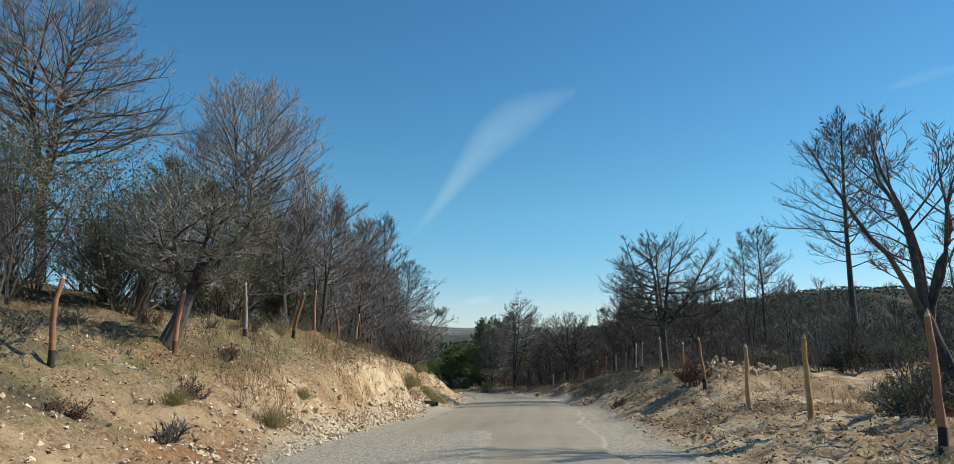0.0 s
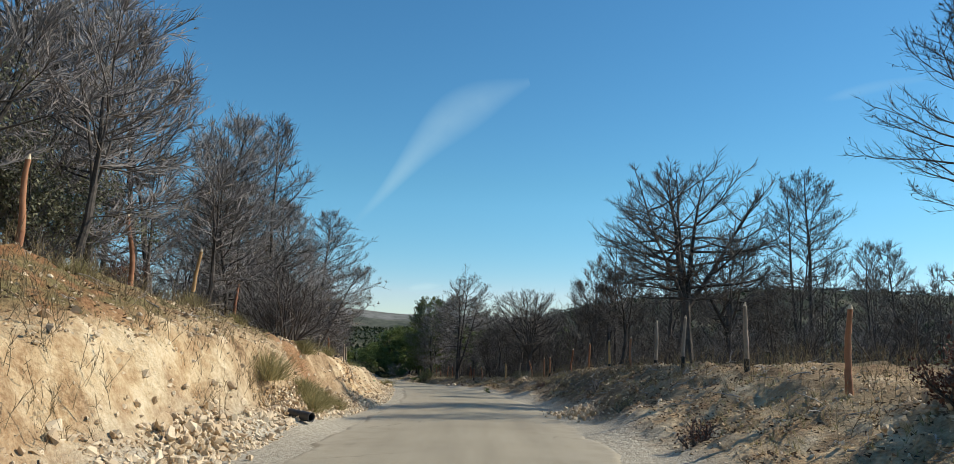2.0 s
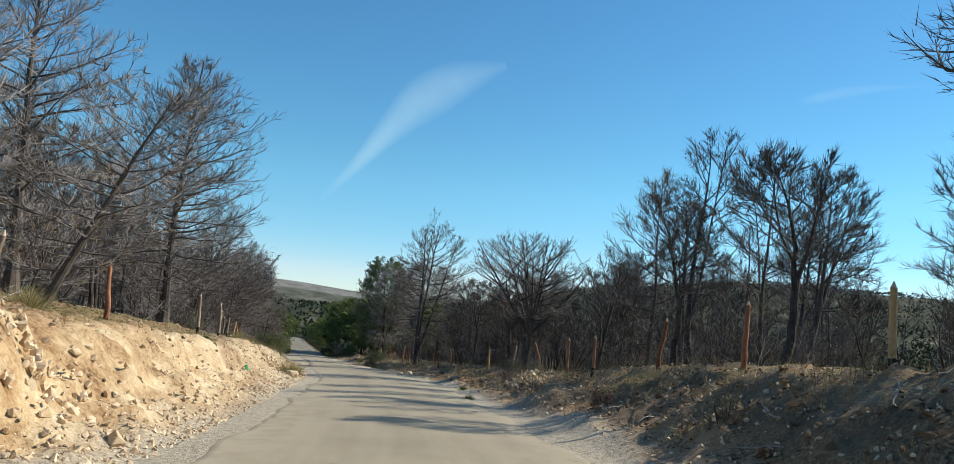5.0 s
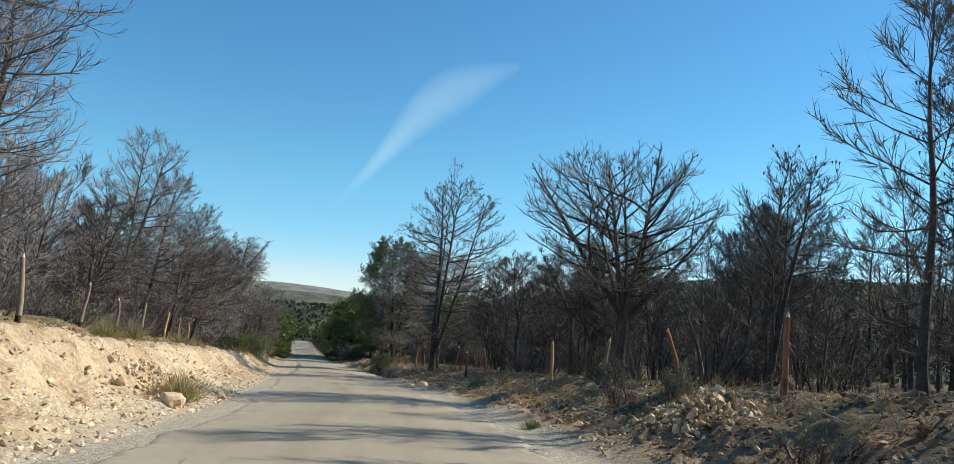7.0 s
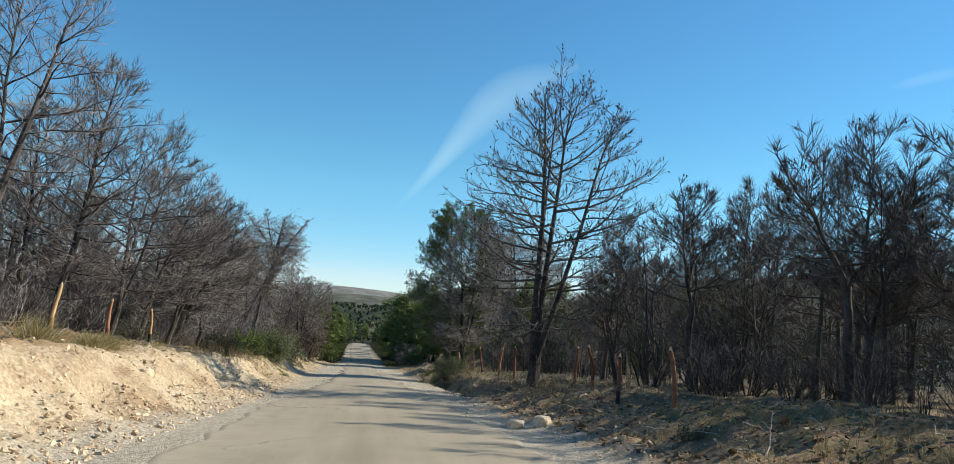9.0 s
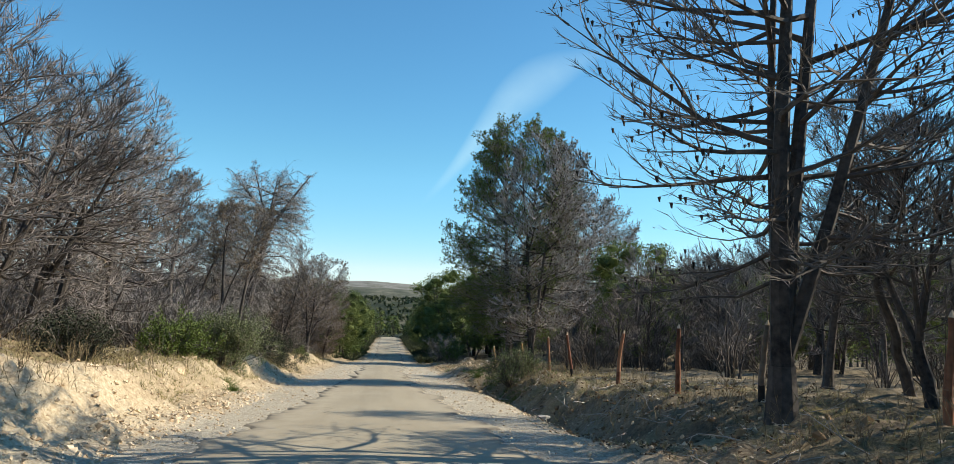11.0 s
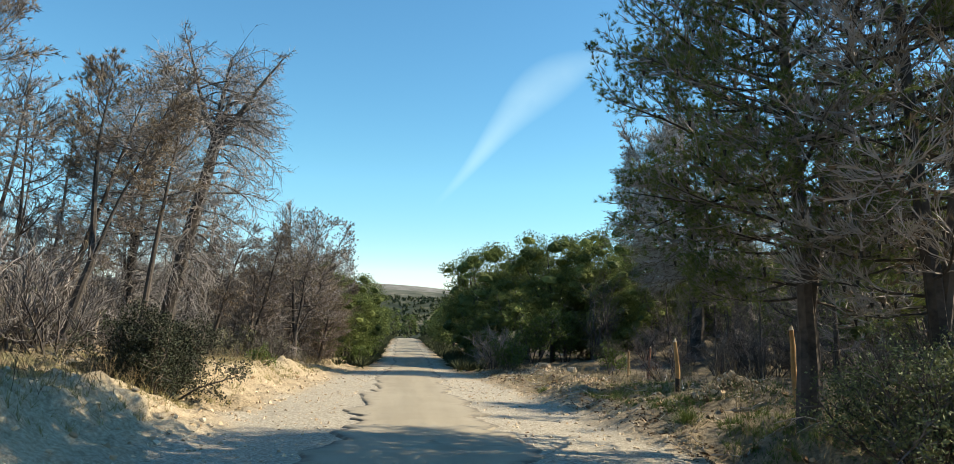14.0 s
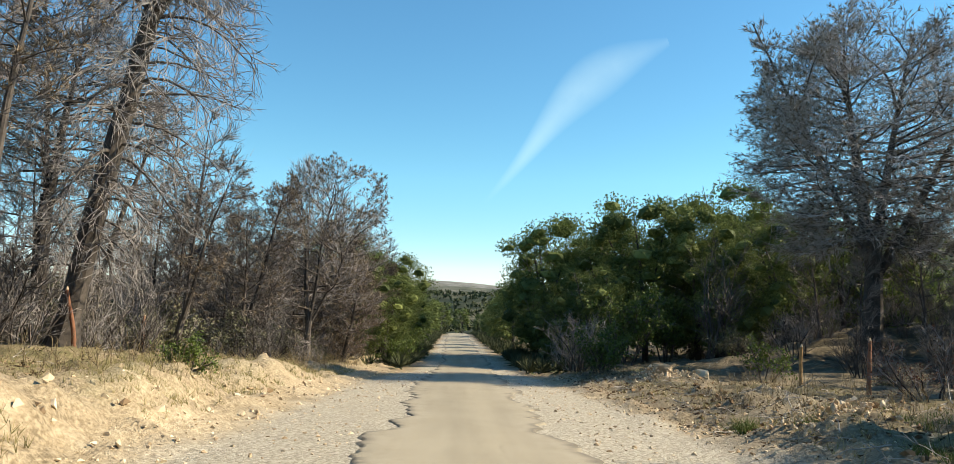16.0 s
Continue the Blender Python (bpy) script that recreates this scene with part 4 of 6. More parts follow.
    tree("burnt_pine", "tall scorched pine hung with cones, grey dead twigs", "tree", 1.7, 136.5,
         tree_meshes(1121, 11.9, 0.18, fork=0.10, aims=((180, 4), (0, 7), (20, 15)), base=0.10, spread=0.235, low=-14, high=48, curl=0.5, primaries=120, seconds=10, twigs=8, twig=0.42, cones=0.08, needles=0.12, needle=0.12, peak=0.22, bow=0.03), M_BARK, M_TWIG_PALE, M_BROWN)
    tree("burnt_pine", "great burnt pine with a thick black trunk and dense grey twigs", "tree", 7.3, 175.0,
         tree_meshes(113, 16.4, 0.44, fork=0.26, aims=((170, 4), (10, 8), (0, 34), (90, 14), (185, 26)), base=0.31, spread=0.36, low=-8, high=42, curl=0.0, primaries=230, seconds=11, twigs=8, twig=0.6, fine=0.013, needles=0.16, needle=0.24, bow=0.04, peak=0.3, hang=2, stout=1.2), M_BARK, M_TWIG_PALE, M_BROWN)
    # uphill side
    # sunlight on the near uphill trees is put into their pale twigs
    burnt_pine(-16.0, 32.0, 12.8, 121, bare=M_TWIG_PALE, radius=0.24, primaries=120, base=0.12, spread=0.44, low=-10, high=45, fine=0.007, seconds=10, twigs=8, twig=0.5, bow=0.03, peak=0.2, aims=((10, 6), (180, 10)), fork=0.3, stout=1.2)
    burnt_pine(-11.3, 42.0, 13.8, 122, bare=M_TWIG_PALE, radius=0.2, fork=0.10, aims=((180, 4), (0, 5), (90, 8)), primaries=160, base=0.10, spread=0.39, low=-10, high=62, curl=0.5, fine=0.007, seconds=10, twigs=8, twig=0.5, bow=0.02, peak=0.12)
    burnt_pine(-7.4, 51.0, 8.8, 123, bare=M_TWIG_PALE, radius=0.17, primaries=70, base=0.3, spread=0.30, low=-12, high=55, lean=(0.14, 0), twig=0.5, peak=0.55, seconds=9, twigs=7, bow=0.04, stout=1.3)
    burnt_pine(-6.8, 65.5, 8.8, 124, bare=M_TWIG_PALE, radius=0.14, primaries=64, base=0.12, spread=0.33, low=-8, high=50, seconds=9, twigs=7, twig=0.5)
    burnt_pine(-5.8, 48.8, 6.0, 125, bare=M_TWIG_PALE, radius=0.09, primaries=54, base=0.08, spread=0.40, seconds=9, twigs=7)
    burnt_pine(-6.0, 58.5, 7.8, 126, bare=M_TWIG_PALE, radius=0.12, primaries=64, base=0.10, spread=0.36, seconds=9, twigs=7, twig=0.5)
    burnt_pine(-4.8, 62.5, 5.4, 127, bare=M_TWIG_PALE, radius=0.1, primaries=40, base=0.2, spread=0.48, lean=(0.5, 0.1), low=-10, high=40, needles=0.08)
    tree("burnt_oak", "leaning oak with a dark trunk and thin grey foliage", "tree", -6.2, 21.4,
         tree_meshes(128, 3.9, 0.2, 5, 0.34, 34, 0.38, 0.52, -5, 50, 0.4, 60, 9, 6, 0.3, bow=0.12, lean=(0.3, 0), needles=0.8, needle=0.05, tufts=10, blade=0.011, peak=0.4, stout=1.3), M_BARK, M_TWIG_PALE, M_LEAF)
    tree("burnt_pine", "dead pine with a flat crooked crown and hanging broken boughs", "tree", -20.5, 158.7,
         tree_meshes(129, 14.6, 0.30, fork=0.74, aims=((20, 8), (0, 38), (180, 42), (90, 30), (250, 30)), base=0.22, spread=0.30, low=12, high=34, curl=-2.0, primaries=150, seconds=8, twigs=5, twig=0.5, fine=0.009, bow=0.03, hang=7, lean=(0.22, 0), stout=1.25, peak=0.25, bare=0.8), M_BARK, M_TWIG_PALE)
    tree("burnt_pine", "dead pine with hanging broken boughs and a dark trunk", "tree", -23.6, 161.5,
         tree_meshes(130, 12.6, 0.26, 2, 0.4, 8, 0.12, 0.30, 5, 40, -0.7, 130, 9, 6, 0.5, 0.010, hang=4, lean=(0.05, 0), bow=0.03), M_BARK, M_TWIG_PALE)
    burnt_pine(-6.9, 78.6, 11.5, 138, bare=M_TWIG_PALE, radius=0.17, primaries=96, base=0.10, spread=0.34, low=-12, high=40, curl=0.3, seconds=9, twigs=7, lean=(0.08, 0))
    burnt_pine(-18.4, 153.0, 9.5, 1301, radius=0.13, primaries=26, base=0.5, peak=0.5, spread=0.17, needles=0.2, lean=(0.1, 0))
    burnt_pine(-19.0, 174.5, 10.3, 131, radius=0.18, aims=((180, 6), (0, 8), (30, 26)), fork=0.2, primaries=80, base=0.1, spread=0.33, low=0, high=40, curl=0.3, needles=0.2, seconds=9, twigs=7, twig=0.55, peak=0.25)
    burnt_pine(-20.4, 140.0, 14.5, 132, radius=0.2, aims=((180, 3), (10, 8)), fork=0.12, primaries=50, base=0.35, spread=0.19, bow=0.03)
    burnt_pine(-19.6, 145.2, 10.8, 133, radius=0.15, primaries=34, seconds=9, twigs=7, base=0.5, spread=0.17, needles=0.12, lean=(0.06, 0), peak=0.55)
    burnt_pine(-18.6, 148.5, 10.2, 134, radius=0.15, leaders=2, tilt=8, primaries=36, seconds=9, twigs=7, base=0.5, spread=0.18, needles=0.22, lean=(0.14, 0), peak=0.55)
    for x, y, h, seed, lean_ in ((-24.5, 152.0, 12.0, 211, 0.02), (-22.6, 154.4, 11.0, 212, 0.10), (-25.6, 158.0, 12.5, 213, 0.05), (-24.4, 165.0, 10.5, 214, 0.10), (-21.6, 166.5, 8.6, 215, 0.14), (-20.6, 170.2, 8.0, 216, 0.05), (-22.8, 147.0, 11.5, 217, 0.04), (-27.0, 150.0, 12.0, 218, 0.02)):
        burnt_pine(x, y, h, seed, bare=M_TWIG_MID, radius=0.15, leaders=1 + seed % 2, fork=0.2, tilt=7, primaries=44, base=0.26, spread=0.19, low=-20, high=40, curl=0.1, seconds=8, twigs=6, lean=(lean_, 0), bow=0.05, hang=1, needles=0.1, peak=0.5)
    for x, y, h, seed in ((-20.6, 180.5, 8.0, 221), (-22.4, 184.0, 8.6, 222), (-20.8, 188.0, 7.4, 223), (-23.0, 192.5, 8.4, 224), (-18.6, 179.0, 5.2, 225), (-25.0, 199.0, 8.6, 226)):
        burnt_pine(x, y, h, seed, bare=M_TWIG_MID, radius=0.13, leaders=1 + seed % 3, fork=0.15, tilt=12, primaries=50, base=0.08, spread=0.34, low=-5, high=45, seconds=8, twigs=6, bow=0.06, needles=0.2)
    burnt_pine(-9.4, 86.4, 9.6, 135, radius=0.19, primaries=50, base=0.35, spread=0.27, lean=(0.03, 0), bow=0.03)
    burnt_pine(-12.4, 104.0, 11.2, 136, radius=0.19, leaders=2, fork=0.3, tilt=10, primaries=54, base=0.35, spread=0.25, lean=(0.04, 0), bow=0.03)
    burnt_pine(-13.6, 122.5, 7.6, 137, radius=0.16, leaders=3, fork=0.3, tilt=22, primaries=46, base=0.3, spread=0.32, bow=0.08, needles=0.08, stout=1.3)
    # along the fence farther on, downhill side
    crook = "blackened crooked oak with a bare twiggy crown"
    for x, y, h, seed in ((10.0, 108.0, 7.6, 141), (11.6, 101.0, 6.6, 142), (13.0, 102.6, 4.8, 143), (13.4, 99.4, 5.2, 144), (14.6, 96.6, 5.6, 145), (9.6, 118.6, 6.6, 146), (12.8, 71.0, 6.6, 148), (13.0, 64.0, 6.2, 149)):
        tree("burnt_oak", crook, "tree", x, y, tree_meshes(seed, h, 0.12, 2 + seed % 2, 0.42, 18, 0.36, 0.30, 5, 58, 0.5, 40, 8, 6, 0.45, bow=0.15, cones=0.02), M_BARK, dark, None, "burnt oaks behind the fence")
    for x, y, h, seed in ((12.6, 111.5, 8.6, 151), (9.4, 122.5, 9.0, 152), (13.4, 104.5, 8.8, 153), (17.5, 93.0, 7.0, 154), (12.4, 117.5, 8.2, 155), (16.5, 127.0, 9.0, 157)):
        burnt_pine(x, y, h, seed, bare=dark, radius=0.12, leaders=1 + seed % 2, fork=0.2, tilt=7, primaries=50, base=0.22, spread=0.27, cones=0.03, seconds=9, twigs=7)
    for x, y, h, seed in ((19.4, 66.0, 8.8, 172), (18.0, 71.5, 8.4, 173), (20.5, 77.0, 9.0, 175), (17.7, 96.9, 8.6, 178), (16.6, 91.5, 8.0, 179), (19.4, 102.9, 9.0, 193), (22.5, 102.5, 9.6, 194)):
        burnt_pine(x, y, h, seed, bare=dark, radius=0.13, leaders=1 + seed % 3, fork=0.3, tilt=12, primaries=36, base=0.25, spread=0.26, low=5, high=52, seconds=8, twigs=6, bow=0.06)
    for x, y, h, seed in ((11.8, 151.0, 7.6, 186), (12.6, 156.0, 8.0, 187), (9.8, 163.6, 9.0, 196), (11.6, 160.4, 9.0, 197), (16.0, 160.0, 10.0, 188), (19.5, 155.0, 10.0, 189), (13.5, 168.0, 9.5, 190), (16.5, 171.0, 11.0, 191), (20.5, 165.0, 11.0, 192)):
        burnt_pine(x, y, h, seed, bare=M_TWIG, radius=0.12, leaders=1 + seed % 3, fork=0.25, tilt=14, primaries=44, base=0.15, spread=0.36, seconds=9, twigs=7, bow=0.08)
    tree("burnt_oak", crook, "tree", 15.6, 138.5, tree_meshes(158, 9.5, 0.2, 4, 0.25, 30, 0.3, 0.40, 5, 58, 0.5, 70, 9, 6, 0.5, bow=0.12), M_BARK, dark)
    # uphill side
    for x, y, h, seed, lean_ in ((-11.8, 112.0, 8.9, 161, 0.02), (-12.8, 109.6, 10.0, 162, 0.05), (-12.6, 116.4, 8.8, 163, 0.0), (-12.4, 119.0, 8.0, 164, 0.04), (-13.8, 124.0, 8.6, 165, 0.05), (-14.4, 128.5, 8.4, 166, 0.03), (-11.4, 98.6, 6.4, 167, 0.06)):
        burnt_pine(x, y, h, seed, bare=M_TWIG_MID, radius=0.14, leaders=1 + seed % 3, fork=0.15, tilt=9, primaries=58, base=0.14, spread=0.36, seconds=8, twigs=6, twig=0.6, lean=(lean_, 0), bow=0.06, high=42, curl=0.35, low=-5)


big_trees()


def woods():
    """The wood behind: grown from a few kinds and set out at random."""
    rng = rng_of(77)
    kinds = []
    for k in range(4):
        kinds.append(("burnt_pine", DEAD, tree_meshes(201 + k, 9.5 + k, 0.13, 1 + k % 2, 0.3, 9, 0.16, 0.26, -5, 55, 0.5, 26, 7, 7, 0.85, 0.015, True, bow=0.05)))
    kinds.append(("burnt_oak", "blackened leafless oak with a crooked crown", tree_meshes(206, 6.5, 0.15, 4, 0.25, 25, 0.25, 0.36, 5, 60, 0.5, 28, 7, 7, 0.7, 0.015, True, bow=0.12)))
    for k in range(3):
        kinds.append(("burnt_pine", "scorched pine with grey twigs and brown dead needles",
                      tree_meshes(211 + k, 8.0 + k, 0.12, 1 + k % 2, 0.3, 9, 0.08, 0.33, -8, 55, 0.5, 30, 7, 7, 0.75, 0.015, True, needles=0.14, needle=0.25, tufts=4, bow=0.06)))
    first = {}

    def plant(k, x, y, scale):
        name, label, meshes = kinds[k]
        m = put(x, y, rng.random() * 360, scale, 0.05, rng.normal(0, 3))
        key = k, x > float(along(ROAD_X, y)), y > 116
        if key not in first:
            own = {n: d.copy() for n, d in meshes.items()}
            for d in own.values():
                d.materials.clear()
            # right of the road the twig colour holds the backlit shade
            first[key] = tree(name, label, "tree", x, y, own, M_BARK, (M_TWIG_MID if key[2] else M_TWIG_DARK) if key[1] else M_TWIG, M_BROWN, "burnt wood")
            first[key].matrix_basis = m
        else:
            copy_thing(first[key], m)
    spots = []
    for side, lo, hi, y0, y1, n in ((1, 11, 21, 46, 132, 62), (1, 13, 24, 80, 114, 20), (1, 11, 26, 132, 196, 44), (-1, 12.2, 18, 66, 132, 58), (-1, 9.5, 16, 132, 156, 28), (-1, 8.6, 16, 160, 236, 84), (-1, 8.5, 17, 30, 66, 26)):
        got = 0
        while got < n:
            y = rng.uniform(y0, y1)
            u = side * rng.uniform(lo, hi)
            x = float(along(ROAD_X, y)) + u
            if any((x - a) ** 2 + (y - b) ** 2 < 2.4 for a, b in spots):
                continue
            got += 1
            if side > 0 and (y > 146 and u < 16 or 120 < y < 138 and u < 15):
                continue
            if side < 0 and 132 < y < 168 and u > -13.5:
                continue
            spots.append((x, y))
            k = int(rng.integers(0, 5)) if side > 0 or rng.random() < 0.35 else int(rng.integers(5, 8))
            low_, high_ = ((0.45, 0.68) if y < 68 else (0.58, 0.92)) if side > 0 else ((0.65, 1.0) if y < 130 else ((0.65, 0.9) if y < 156 else (0.75, 1.08)))
            plant(k, x, y, rng.uniform(low_, high_))
    # the trees farther in, joined
    flat = []
    thin = [tree_meshes(221 + k, 8.0 + 0.7 * k, 0.13, 1 + k % 2, 0.3, 9, 0.12, 0.30, -5, 55, 0.5, 18, 5, 5, 1.0, 0.018, True, bow=0.05) for k in range(5)]
    for meshes in thin:
        row = []
        for m in [d for q, d in meshes.items() if q != "twigs"] + [meshes["twigs"]]:
            v = np.empty(len(m.vertices) * 3, np.float32)
            m.vertices.foreach_get("co", v)
            f = np.empty(len(m.loops), np.int32)
            m.loops.foreach_get("vertex_index", f)
            ls = np.empty(len(m.polygons), np.int32)
            m.polygons.foreach_get("loop_total", ls)
            st = np.concatenate([[0], np.cumsum(ls)[:-1]])
            row.append((v.reshape(-1, 3), [f[st[ls == k][:, None] + np.arange(k)] for k in (3, 4)]))
        flat.append(row)
    for side, lo, hi, y0, y1, n in ((1, 20, 52, 52, 200, 115), (1, 42, 70, 20, 60, 24), (-1, 16, 34, 60, 240, 125)):
        wood_, twig_ = Pile(), Pile()
        for _ in range(n):
            y = rng.uniform(y0, y1)
            x = float(along(ROAD_X, y)) + side * rng.uniform(lo, hi)
            s, a = rng.uniform(0.55, 0.95) if side > 0 else rng.uniform(0.6, 0.95), rng.random() * 6.28
            c, q = math.cos(a) * s, math.sin(a) * s
            k = int(rng.integers(0, 5))
            for target, (v, fs) in zip([wood_] * (len(flat[k]) - 1) + [twig_], flat[k]):
                w = np.stack([v[:, 0] * c - v[:, 1] * q + x, v[:, 0] * q + v[:, 1] * c + y, v[:, 2] * s + gz(x, y) - 0.05], 1)
                base = target.n
                target.v.append(w)
                target.n += len(w)
                for fk in fs:
                    if len(fk):
                        target.f[fk.shape[1]].append(fk + base)
        for pile, mat in ((wood_, M_BARK), (twig_, M_TWIG_MID if side > 0 else M_TWIG)):
            ob = new("burnt_wood", pile.mesh("burnt_wood"))
            ob.data.materials.append(mat)
            tagged(ob, "burnt leafless wood deeper behind the fence", "wood", kind="stuff")


woods()


def far_wood():
    """Dark green woods on the hill and on the valley's slopes."""
    rng = rng_of(99)
    pile = Pile()
    for n, xa, xb, ya, yb, size in ((12000, 55, 520, 170, 560, 1.6), (1600, -160, -42, 60, 330, 1.9), (5200, -200, 60, 310, 720, 2.6)):
        x, y = rng.uniform(xa, xb, n), rng.uniform(ya, yb, n)
        x = x + np.where(xa < 0, along(ROAD_X, y) * (y < 320), along(ROAD_X, y) * 0)
        z = ground_z(x, y)
        s = size * rng.uniform(0.6, 1.3, n)
        p = np.stack([x, y, z + s * 0.1], 1)
        p[:, 2] += s * 0.35
        pile.add(blades(rng, p, np.tile(UP * 0.4, (n, 1)), 7, size * 0.6, size * 0.19, 2.2))
    # low growth along both edges of the far road
    for side in (-1, 1):
        y = rng.uniform(178, 320, 420)
        x = along(ROAD_X, y) + side * (3.3 + np.abs(rng.normal(0, 1.3, 420)))
        z = ground_z(x, y)
        p = np.stack([x, y, z + 0.15], 1)
        pile.add(blades(rng, p, np.tile(UP * 0.8, (420, 1)), 26, 0.75, 0.05, 1.3))
    # the wood round the road's far end
    for _ in range(190):
        side = 1 if rng.random() < 0.6 else -1
        y = rng.uniform(206, 320)
        x = float(along(ROAD_X, y)) + side * rng.uniform(11, 75)
        h = rng.uniform(4.5, 8.5)
        d = unit(rng.normal(0, 1, (46, 3)))
        p = d * np.array([0.36, 0.36, 0.46]) * h * rng.uniform(0.75, 1.05, (46, 1)) + np.array([x, y, gz(x, y) + 0.5 * h])
        pile.add(blades(rng, p, d + UP * 0.5, 6, 0.75, 0.12, 1.0))
    # and the one that closes the valley side behind the burnt trees
    for _ in range(170):
        y = rng.uniform(30, 215)
        x = float(along(ROAD_X, y)) + rng.uniform(50, 85)
        h = rng.uniform(4.5, 8.0)
        d = unit(rng.normal(0, 1, (46, 3)))
        p = d * np.array([0.38, 0.38, 0.46]) * h * rng.uniform(0.75, 1.05, (46, 1)) + np.array([x, y, gz(x, y) + 0.5 * h])
        pile.add(blades(rng, p, d + UP * 0.5, 6, 0.7, 0.10, 1.0))
    ob = new("far_wood", pile.mesh("far_wood"))
    ob.data.materials.append(M_FARWOOD)
    tagged(ob, "dark green pine wood on the far hillside", "wood", kind="stuff")


far_wood()


def scrub():
    """Burnt undergrowth: thin dark stems that close the wood near the ground."""
    rng = rng_of(88)
    kinds = [bush_meshes(301 + k, 2.6 + 0.5 * k, 2.4, 11, 8, 5, fine=0.013) for k in range(4)]
    first = [None] * 4
    for side, lo, hi, y0, y1, n in ((1, 11.0, 26, 31, 48, 40), (1, 10.2, 16, 46, 146, 84), (1, 15, 27, 140, 196, 66), (1, 20, 34, 40, 140, 20), (-1, 11.2, 15, 60, 235, 110), (-1, 10.5, 22, 8, 60, 36)):
        for _ in range(n):
            y = rng.uniform(y0, y1)
            u = side * rng.uniform(lo, hi)
            x = float(along(ROAD_X, y)) + u
            if side > 0 and 120 < y < 138 and u < 14:
                continue
            k = int(rng.integers(0, 2)) * 2 + (1 if rng.random() < (0.75 if side > 0 else 0.2) else 0)
            m = put(x, y, rng.random() * 360, rng.uniform(0.4, 1.1), 0.05)
            if first[k] is None:
                first[k] = bush("burnt_bush", "burnt thicket of thin dark bare stems", x, y, kinds[k], M_TWIG_DARK if k % 2 else M_TWIG, None, "burnt undergrowth")
                first[k].matrix_basis = m
            else:
                copy_thing(first[k], m)


scrub()


def underbrush():
    """Low dense brushwood at the wood's edge."""
    rng = rng_of(89)
    kinds = [bush_meshes(321 + k, 1.7 + 0.4 * k, 2.6, 15, 9, 6, fine=0.010) for k in range(3)]
    kinds.append(bush_meshes(325, 1.6, 2.2, 13, 9, 6, 0.8, 4, 0.05))
    first = {}
    for side, lo, hi, y0, y1, n in ((-1, 10.6, 14.0, 84, 128, 40), (-1, 7.4, 11.5, 155, 232, 62), (-1, 9.5, 12.0, 130, 155, 12), (1, 13.5, 24, 166, 200, 30), (1, 11.0, 15, 88, 120, 14), (-1, 10.0, 13.6, 143, 170, 30), (-1, 11.0, 15.0, 126, 146, 22)):
        for _ in range(n):
            y = rng.uniform(y0, y1)
            u = side * rng.uniform(lo, hi)
            if side < 0 and 146 < y < 168:
                u -= 3.4
            x = float(along(ROAD_X, y)) + u
            k = int(rng.integers(0, 3)) if rng.random() < (0.85 if y < 160 else 0.6) else 3
            key = k, side
            m = put(x, y, rng.random() * 360, rng.uniform(0.55, 1.15) * (1.35 if side < 0 and 126 < y < 172 else 1.0), 0.05)
            if key not in first:
                own = {q: d.copy() for q, d in kinds[k].items()}
                label = "dense grey brushwood at the wood's edge" if k < 3 else "dull green leafy bush at the wood's edge"
                first[key] = bush("brush_bush" if k < 3 else "evergreen_bush", label, x, y, own, M_TWIG if side < 0 else M_TWIG_MID, M_LEAF, "bushes at the wood's edge")
                first[key].matrix_basis = m
            else:
                copy_thing(first[key], m)


underbrush()


